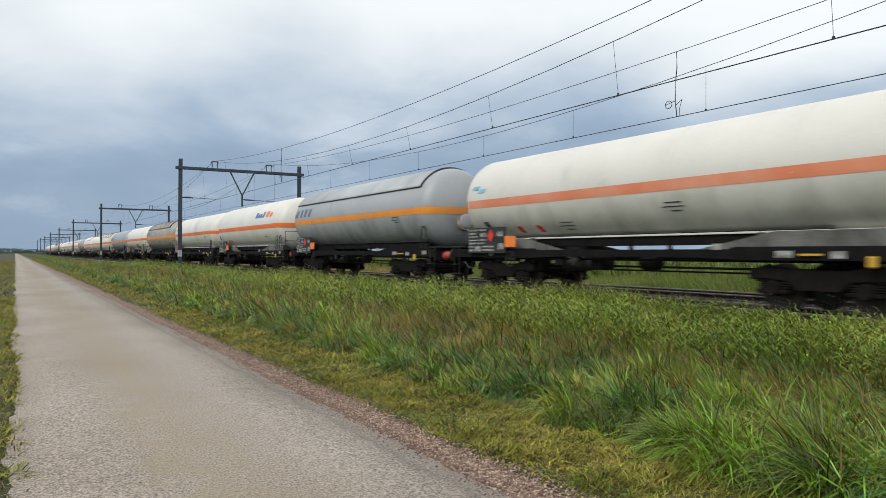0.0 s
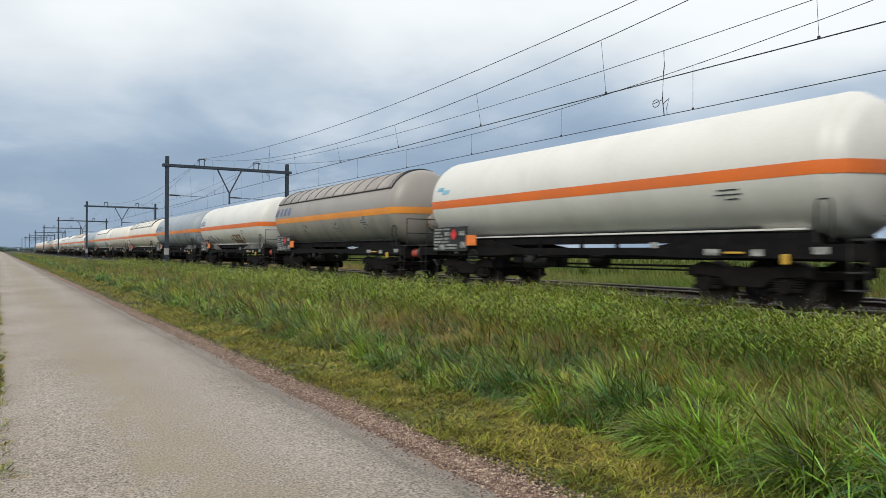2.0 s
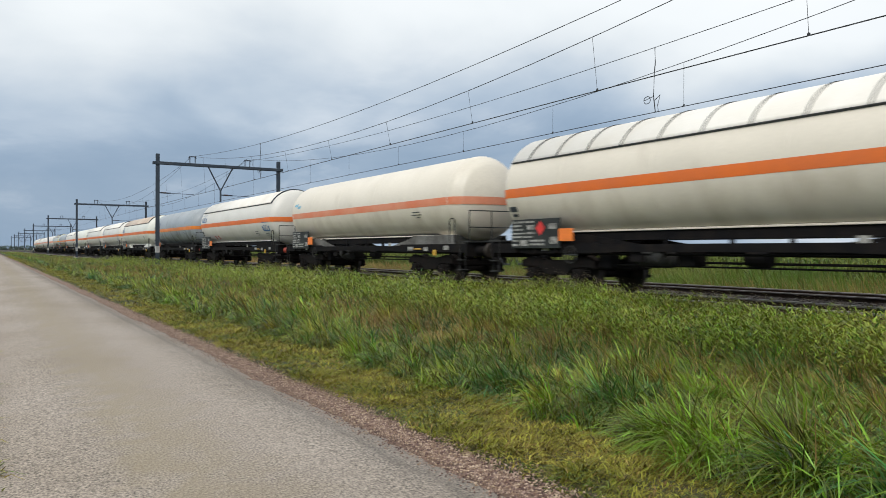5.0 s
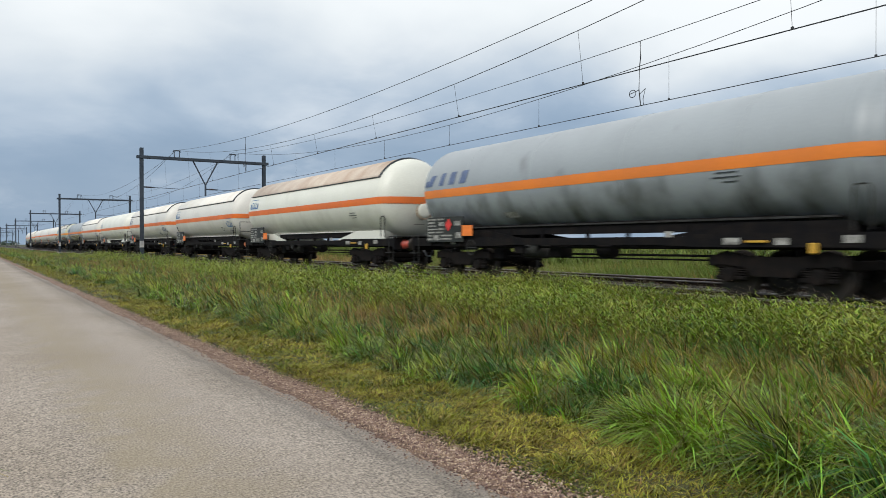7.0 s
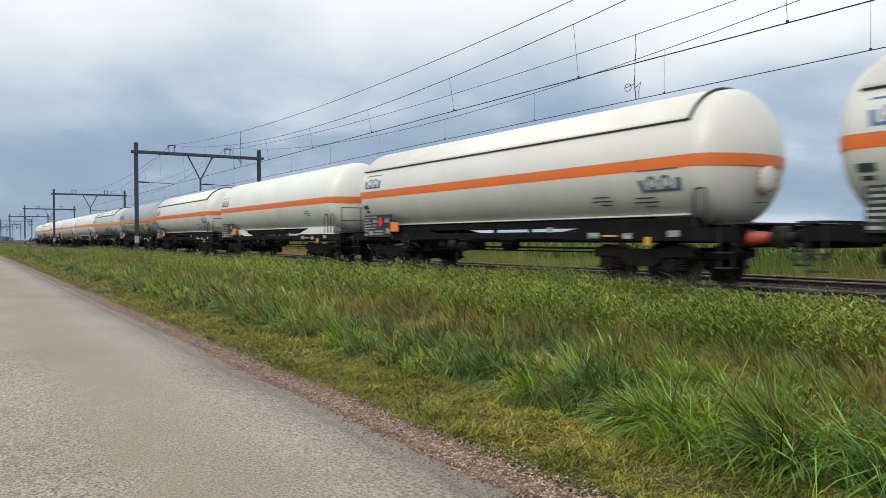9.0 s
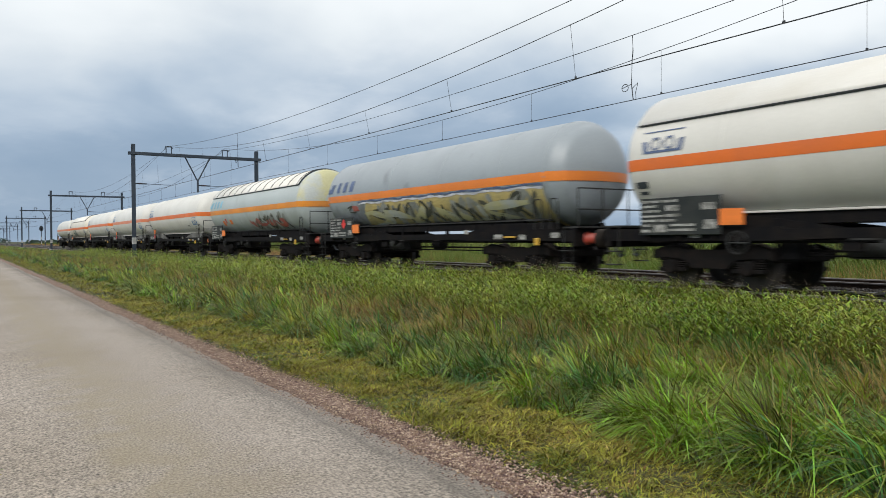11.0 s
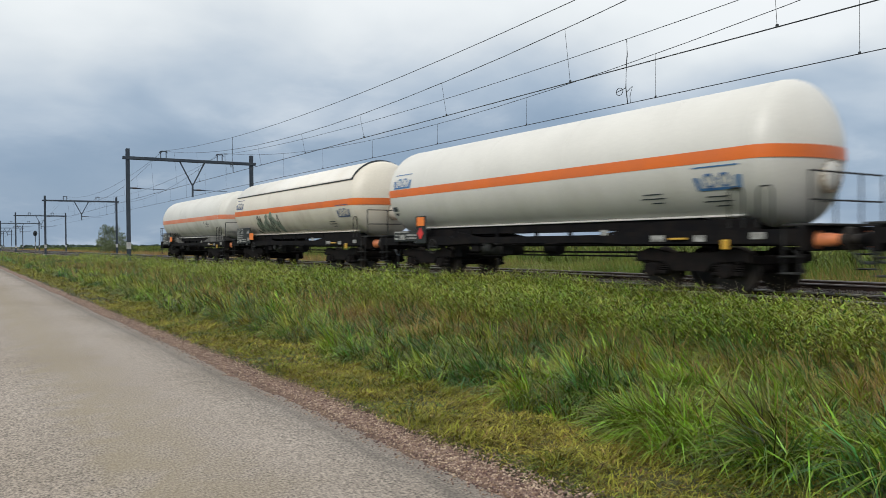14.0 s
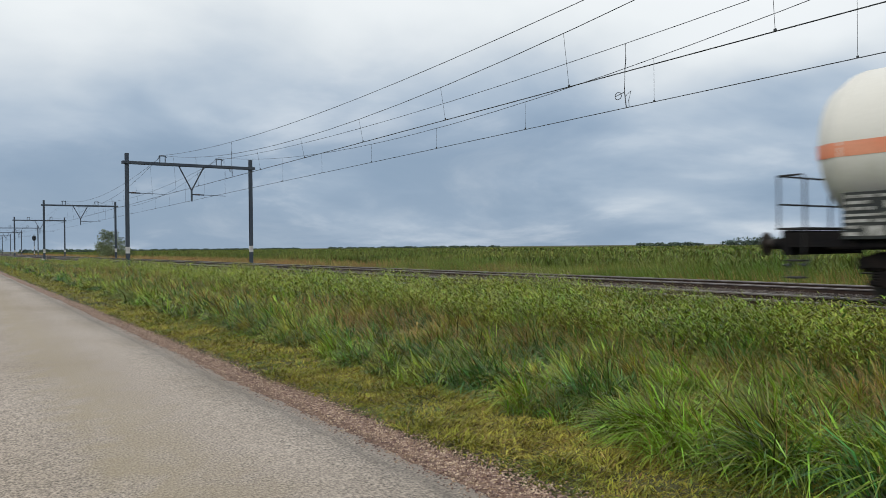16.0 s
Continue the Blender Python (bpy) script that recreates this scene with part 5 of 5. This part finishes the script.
# ---- plants ----
def blades(name, spots, length, width, lean, toward, mats, slots, label, category, droop=0.5, bends=2):
    """Bent tapering blades in one mesh: one or two quads and a tip each."""
    k_ = len(spots)
    spots = np.asarray(spots, dtype=float)
    turn = rng.uniform(0, 6.283, k_)
    flat_ = np.stack((np.cos(turn), np.sin(turn), np.zeros(k_)), 1)
    tilt = np.asarray(lean)[:, None] * np.stack((np.cos(toward), np.sin(toward), np.zeros(k_)), 1)
    m_ = 2 * bends + 3
    verts_ = np.zeros((k_, m_, 3))
    for j, s in enumerate((0.0, 0.4, 0.75, 1.0) if bends == 2 else (0.0, 0.55, 1.0)):
        centre = spots + tilt * (length * s ** 1.7)[:, None]
        rise = length * (s - droop * np.asarray(lean) * s * s * 0.6)
        centre[:, 2] = spots[:, 2] + rise
        half = flat_ * (width * (0.9, 1.0, 0.65, 0.0)[j] / 2)[:, None]
        if j <= bends:
            verts_[:, 2 * j] = centre - half
            verts_[:, 2 * j + 1] = centre + half
        else:
            verts_[:, m_ - 1] = centre
    f = np.array([0, 1, 3, 2, 2, 3, 5, 4, 4, 5, 6] if bends == 2 else [0, 1, 3, 2, 2, 3, 4])
    loops = (np.arange(k_)[:, None] * m_ + f[None]).ravel()
    ob = new(name, mesh_from(name, verts_.reshape(-1, 3), np.tile([4] * bends + [3], k_), loops, mats, np.repeat(slots, bends + 1)))
    return tagged(ob, label, category, kind="stuff")


def height_of(x):
    return np.interp(x, GX, GZ)


def lumps(x, y, s, seed):
    """Soft uneven patches between 0 and 1."""
    g = np.random.default_rng(seed)
    out = np.zeros_like(x)
    for _ in range(7):
        a, b, c = g.normal(0, s), g.normal(0, s), g.uniform(0, 6.28)
        out += np.sin(a * x + b * y + c)
    return np.clip(0.5 + out / 7, 0, 1)


def scatter(zones):
    xs, ys_, fat = [], [], []
    for x0, x1, y0, y1, per, wide in zones:
        m = int((x1 - x0) * (y1 - y0) * per)
        xs.append(rng.uniform(x0, x1, m))
        ys_.append(rng.uniform(y0, y1, m))
        fat.append(np.full(m, wide))
    return np.concatenate(xs), np.concatenate(ys_), np.concatenate(fat)


# tall verge grass between the road and the track, in wind-combed tussocks
def tussocks(zones, seed):
    """Tuft centres, and for each blade its place, its tuft's vigour, lean and bearing."""
    g = np.random.default_rng(seed)
    out = []
    for x0, x1, y0, y1, tufts, each, spread, wide in zones:
        m = int((x1 - x0) * (y1 - y0) * tufts)
        tx, ty = g.uniform(x0, x1, m), g.uniform(y0, y1, m)
        vig, lean_, aim = g.uniform(0.1, 1.0, m), g.uniform(0.45, 1.15, m), g.normal(2.55, 0.45, m)
        kind_ = g.uniform(0, 1, m)
        i_ = np.repeat(np.arange(m), each)
        n_ = len(i_)
        a, q = g.uniform(0, 6.283, n_), spread * np.sqrt(g.uniform(0, 1, n_))
        out.append(np.stack((tx[i_] + q * np.cos(a), ty[i_] + q * np.sin(a), vig[i_], lean_[i_],
                             np.arctan2(q / spread * np.sin(a) + 0.62 * np.sin(aim[i_]), q / spread * np.cos(a) + 0.62 * np.cos(aim[i_])), kind_[i_], np.full(n_, wide), q / spread), 1))
    return np.concatenate(out).T


VERGE = ((4.3, 12.3, 1.5, 9, 15, 98, 0.17, 0.92), (4.3, 12.3, 9, 16, 12, 84, 0.19, 1.05), (4.3, 12.3, 16, 34, 7, 50, 0.26, 1.8), (4.3, 12.3, 34, 64, 3.5, 36, 0.36, 2.8), (4.3, 12.3, 64, 140, 1.4, 24, 0.5, 3.6), (4.3, 12.3, 140, 400, 0.4, 16, 0.9, 7.0))
x, y, vig, lean_, aim, kind_, fat, rim = tussocks(VERGE, 17)
edge_at = 4.42 + 0.16 * np.sin(y * 1.3) + 0.12 * np.sin(y * 0.47 + 1) + 0.1 * np.sin(y * 3.1)
grow = np.clip((x - edge_at) / 0.28, 0.0, 1)
keep = (x > edge_at - 0.02) & (rng.uniform(0, 1, len(x)) < 0.35 + 0.65 * grow)
x, y, vig, lean_, aim, kind_, fat, rim, grow = (q[keep] for q in (x, y, vig, lean_, aim, kind_, fat, rim, grow))
k = len(x)
# the growth stays below the line of sight from the road to the rails
room = 1.6 - 1.25 * x / 12.94 - height_of(x)
patch = lumps(x, y, 0.9, 31)
long_ = (0.26 + 0.66 * (0.55 * vig + 0.45 * patch) * rng.uniform(0.6, 1.35, k)) * (0.6 + 0.4 * grow) * np.interp(x, (4.3, 5.0, 6.5, 9.0), (0.9, 1.1, 0.9, 0.7))
long_ = np.where(x > 7.5, np.minimum(long_, room * rng.uniform(0.85, 1.45, k)), long_)
dry = lumps(x, y, 0.8, 4)
# beyond y 4.2 extra deep green near the road paints the grass front's shade
hue = kind_ + 0.10 * np.clip((y - 10) / 6, 0, 1) + 0.55 * (lumps(x, y, 1.9, 9) - 0.5) - 0.14 * np.clip((x - 6.4) / 1.5, 0, 1) + np.clip((6.4 - x) / 0.8, 0, 1) * np.where(y < 4.2, 0.26, -0.08)
slot = np.where(hue > 0.70, 2, np.where(hue < 0.34, 3, 0))
withered = 0.03 + 0.10 * (dry > 0.54) * (x > 5.8) + 0.08 * (x > 6.2) * (x < 9.5) + 0.6 * (kind_ > 0.95) * (x > 5.2)
slot = np.where(rng.uniform(0, 1, k) < withered, 1, slot)
broad = np.where(slot == 3, 1.1, np.where(slot == 2, 1.15, 1.0))
long_ = np.where(slot == 1, np.minimum(long_ * 1.15, 0.72), long_)
blades("tall_grass", np.stack((x, y, height_of(x) - 0.02), 1), np.maximum(long_, 0.08), np.where(slot == 1, 0.0065, 0.0125 * broad) * fat * rng.uniform(0.6, 1.4, k),
       (lean_ + 0.15) * (0.35 + 0.9 * rim) * rng.uniform(0.5, 1.5, k) * np.where(slot == 1, 0.7, 1.0), aim + rng.normal(0, 0.9, k), [BLADE, STRAW, FRESH, DEEP], slot, "tall wind-blown green verge grass with dry stalks", "grass", 1.5)

# nettles and weeds close to the ballast: drooping pointed leaves stacked on stems
x, y, fat = scatter(((7.8, 12.2, 4.0, 16, 150, 0.7), (12.0, 12.75, 5.0, 16, 110, 0.8), (12.0, 12.75, 16, 36, 40, 1.3), (12.0, 12.7, 36, 90, 9, 2.0), (7.8, 12.2, 16, 36, 34, 1.2), (8.6, 12.2, 36, 90, 5, 2.2)))
thrive = lumps(x, y, 1.1, 8)
keep = np.where(x > 12.0, lumps(x, y, 0.9, 19) > 0.40, thrive + 0.12 * (x > 10) > 0.42)
thrive = thrive[keep]
x, y, fat = x[keep], y[keep], fat[keep]
stem = np.clip((1.6 - 1.25 * x / 12.94 - height_of(x)) * rng.uniform(0.6, 1.15, len(x)) * (0.38 + 0.95 * thrive) + np.where(x > 10.5, rng.uniform(0.0, 0.26, len(x)) * (0.3 + thrive), 0.0) + np.where(x > 10.2, 0.24 * np.clip((y - 7.0) / 3.0, 0.2, 1) * rng.uniform(0.3, 1.2, len(x)), 0.0), 0.16, 0.8)
sx, sy, sz, sfat = x, y, height_of(x) + stem, fat
lx, ly, lz, lf, lt = [], [], [], [], []
for j in range(13):
    s = (j + 1) / 13
    lx.append(x + rng.normal(0, 0.05, len(x)))
    ly.append(y + rng.normal(0, 0.05, len(x)))
    lz.append(height_of(x) + stem * s - 0.03)
    lf.append(fat)
    lt.append(thrive)
x, y, z, fat, thrive = (np.concatenate(q) for q in (lx, ly, lz, lf, lt))
k = len(x)
slot = np.where(rng.uniform(0, 1, k) < 0.08, 1, np.where(rng.uniform(0, 1, k) < 0.15, 2, 0))
blades("nettles", np.stack((x, y, z), 1), 0.125 * fat ** 0.5 * rng.uniform(0.6, 1.35, k), 0.021 * fat ** 0.5 * rng.uniform(0.6, 1.25, k), rng.uniform(0.7, 1.7, k), rng.normal(2.6, 1.5, k), [NETTLE, DEEP, FRESH], slot,
       "dark green nettles and weeds beside the ballast", "weeds", 0.95, 1)

# pale drooping seed heads and bare stalks that stand up against the track
pick = (sx > 10.6) & (rng.uniform(0, 1, len(sx)) < np.where(sx > 11.7, 0.20, 0.06))
hx, hy, hz, hf = sx[pick], sy[pick], sz[pick], sfat[pick]
reach_ = rng.uniform(0.10, 0.26, len(hx))
ax = [hx] + [hx - 0.05 * j * reach_ / 0.2 + rng.normal(0, 0.012, len(hx)) for j in range(7) for _ in range(2)]
ay = [hy] + [hy + 0.035 * j * reach_ / 0.2 + rng.normal(0, 0.012, len(hx)) for j in range(7) for _ in range(2)]
az = [hz - 0.08] + [hz - 0.03 + reach_ * (0.35 + j / 9) for j in range(7) for _ in range(2)]
al = [reach_ * 1.25] + [rng.uniform(0.02, 0.05, len(hx)) for _ in range(14)]
aw = [np.full(len(hx), 0.006)] + [np.full(len(hx), 0.010) for _ in range(14)]
lean2 = [np.full(len(hx), 0.3)] + [rng.uniform(0.8, 1.9, len(hx)) for _ in range(14)]
x, y, z, length_, width_, lean2 = (np.concatenate(q) for q in (ax, ay, az, al, aw, lean2))
k = len(x)
blades("weed_seed_heads", np.stack((x, y, z), 1), length_, width_ * np.tile(hf, 15) ** 0.5, lean2, rng.normal(2.6, 0.6, k), [TASSEL], np.zeros(k, dtype=int), "pale drooping seed heads of weeds beside the ballast", "weeds", 1.0, 1)

# mown verge, and the verge on the other side of the road
x, y, fat = scatter(((3.2, 4.75, 1.0, 9, 5400, 1.1), (3.2, 4.75, 9, 22, 1900, 1.5), (3.15, 4.75, 22, 60, 200, 2.6), (3.15, 4.75, 60, 200, 30, 6.0), (-1.3, 0.06, 2.5, 30, 800, 1.5), (-3.0, -1.3, 4, 30, 150, 1.6), (-4.0, 0.05, 30, 150, 25, 5.0)))
tuft = lumps(x, y, 5.0, 13) * 0.6 + lumps(x, y, 11.0, 14) * 0.4
keep = (x < 0.1) | (rng.uniform(0, 1, len(x)) < np.clip((x - 3.12) / 0.35, 0.06, 1) * (0.55 + 0.45 * np.clip((tuft - 0.25) * 2.5, 0, 1)))
x, y, fat, tuft = x[keep], y[keep], fat[keep], tuft[keep]
k = len(x)
slot = np.where(rng.uniform(0, 1, k) < 0.38, 0, np.where(rng.uniform(0, 1, k) < 0.06, 2, 1))
blades("mown_verge", np.stack((x, y, height_of(x) - 0.005 + 0.03 * (tuft > 0.55) * rng.uniform(0, 1, k)), 1), rng.uniform(0.04, 0.13, k) * fat ** 0.4 * (0.35 + 1.15 * tuft), 0.0070 * fat * rng.uniform(0.7, 1.4, k), rng.uniform(0.7, 1.9, k), rng.normal(2.4, 1.1, k) + 6 * lumps(x, y, 6.0, 15),
       [BLADE, MOWN, STRAW], slot, "short mown yellow-green verge grass with clippings", "mown grass", 1.0, 1)

# reeds and tall grass in the ditch beyond the tracks
x, y, fat = scatter(((20.9, 27.0, 3, 45, 95, 1.0), (20.9, 27.0, 45, 120, 30, 1.8), (20.9, 27.0, 120, 350, 7, 4.0)))
thick = lumps(x, y, 0.25, 21)
low = np.clip((x - 20.9) / 1.6, 0.25, 1)
k = len(x)
dry = (x < 26) & (rng.uniform(0, 1, k) < np.maximum(0.80 * np.clip((y - 34) / 22, 0, 1), 0.22 * (lumps(x, y, 0.5, 22) > 0.5)))
blades("ditch_reeds", np.stack((x, y, height_of(x) - 0.02), 1), np.where(dry, (0.92 - height_of(x)) * rng.uniform(0.7, 1.1, k) * low ** 0.5, (0.75 + 1.0 * thick * rng.uniform(0.6, 1.05, k)) * low * np.clip(1.15 - y / 160, 0.75, 1.0)), 0.016 * fat * rng.uniform(0.7, 1.4, k), rng.uniform(0.1, 0.6, k), rng.normal(2.6, 0.8, k),
       [REED, STRAW], dry.astype(int), "bright green reeds and tall grass along the ditch", "reeds", 0.5, 1)

# the maize field
x, y, fat = scatter(((27.5, 33, 8, 120, 30, 1.1), (33, 40, 8, 120, 10, 1.5), (40, 75, 10, 260, 4, 2.2), (27.5, 60, 120, 400, 4, 3.0), (75, 300, 20, 700, 0.22, 9.0)))
x = np.where(x < 40, np.round(x / 0.75) * 0.75 + rng.normal(0, 0.07, len(x)), x)
k = len(x)
blades("maize_field", np.stack((x, y, height_of(x) + rng.uniform(0.0, 0.55, k)), 1), rng.uniform(0.45, 0.78, k), 0.07 * fat * rng.uniform(0.6, 1.2, k), rng.uniform(0.1, 1.0, k), rng.uniform(0, 6.28, k),
       [MAIZE], np.zeros(k, dtype=int), "field of dark green maize reaching the horizon", "maize", 0.7, 1)


def leaf_cloud(centres, radii, per, size, mat, name):
    """Many small leaf faces spread through uneven clumps."""
    vs, m = [], 0
    for c, r in zip(centres, radii):
        d = rng.normal(0, 1, (per, 3))
        d /= np.linalg.norm(d, axis=1)[:, None]
        p = np.asarray(c) + d * (np.asarray(r) * rng.uniform(0.45, 1.0, (per, 1)) ** 0.5)
        a, b = rng.normal(0, 1, (per, 3)), rng.normal(0, 1, (per, 3))
        s = size * rng.uniform(0.6, 1.3, (per, 1))
        a *= s / np.linalg.norm(a, axis=1)[:, None]
        b *= s / np.linalg.norm(b, axis=1)[:, None]
        vs.append(np.stack((p - a, p + b, p + a, p - b), 1).reshape(-1, 3))
        m += per
    return mesh_from(name, np.concatenate(vs), [4] * m, np.arange(4 * m), [mat])


def build_bush(x, y, size, label):
    bush = new("bush")
    bush.matrix_basis = pose(x, y, 0)
    tagged(bush, label, "bush")
    bm = bmesh.new()
    for i in range(7):
        a = i * 0.9
        rod(bm, (0.1 * math.cos(a), 0.1 * math.sin(a), -0.1), (size * 0.35 * math.cos(a), size * 0.35 * math.sin(a), size * 0.6), 0.07, 6, 0.02)
    part("trunk", bm, BARK, bush)
    cs, rs = [], []
    for i in range(60):
        a, q = rng.uniform(0, 6.28), rng.uniform(0, 1) ** 0.5
        h = rng.uniform(0.12, 1.0)
        w = size * 0.62 * q * (1.15 - 0.75 * h)
        cs.append((w * math.cos(a), w * math.sin(a), size * h * 0.92))
        rs.append((size * 0.17, size * 0.17, size * 0.13))
    new_ = part("crown", leaf_cloud(cs, rs, 85, size * 0.020, LEAF, "crown"), None, bush)
    return bush


build_bush(24.2, 145.0, 5.4, "dark green rounded bush beside the railway")
build_bush(27.5, 150.0, 2.4, "low dark bush at the edge of the field")

# far woods on the horizon
cs, rs = [], []
for x0, y0, x1, y1, m, h in ((655, 459, 682, 418, 14, 8.0), (600, 529, 642, 477, 16, 3.4), (420, 900, 600, 760, 40, 2.6), (60, 900, 420, 1000, 70, 2.4), (30, 420, 60, 430, 14, 1.9), (-60, 1300, 60, 1300, 24, 8.0)):
    for i in range(m):
        t = (i + rng.uniform(0, 1)) / m
        hh = h * rng.uniform(0.5, 1.1)
        cs.append((x0 + (x1 - x0) * t, y0 + (y1 - y0) * t, hh * 0.45))
        rs.append((hh * 1.6, hh * 1.6, hh * 0.55))
woods = new("far_woods", leaf_cloud(cs, rs, 110, 1.0, FARLEAF, "far_woods"))
tagged(woods, "low line of distant trees on the horizon", "woods", kind="stuff")

# a colour light signal beside the line
signal = new("railway_signal")
signal.matrix_basis = pose(19.9, 245.0, 0)
tagged(signal, "railway signal with round black board on a banded post", "railway signal")
bm = bmesh.new()
rod(bm, (0, 0, 0), (0, 0, 5.0), 0.09, 8)
part("post", bm, GALV, signal)
for z in (0.8, 2.2):
    bm = bmesh.new()
    rod(bm, (0, 0, z), (0, 0, z + 0.8), 0.13, 8)
    part("band", bm, WHITEPAINT, signal, "white band")
bm = bmesh.new()
prism(bm, [(0.55 * math.cos(i * 0.3927), 5.3 + (0.9 if math.sin(i * 0.3927) > 0 else 0.7) * math.sin(i * 0.3927)) for i in range(16)], "y", -0.06, 0.06)
part("board", bm, INK, signal, "black signal board")
bm = bmesh.new()
for z in (5.0, 5.5):
    rod(bm, (0, -0.2, z), (0, -0.05, z), 0.16, 10)
part("lamp_hood", bm, FRAME, signal)


# ---- what moves: the whole train runs towards the camera at an even speed ----
def motions():
    for i, wagon in enumerate(WAGONS):
        start = REARS[i] - HALVES[i]
        walk(wagon, [(t, pose(NEAR_TRACK, start - SPEED * t, RAIL)) for t in (0.0, 4.0, 8.0, 12.0, 16.0)])


motions()
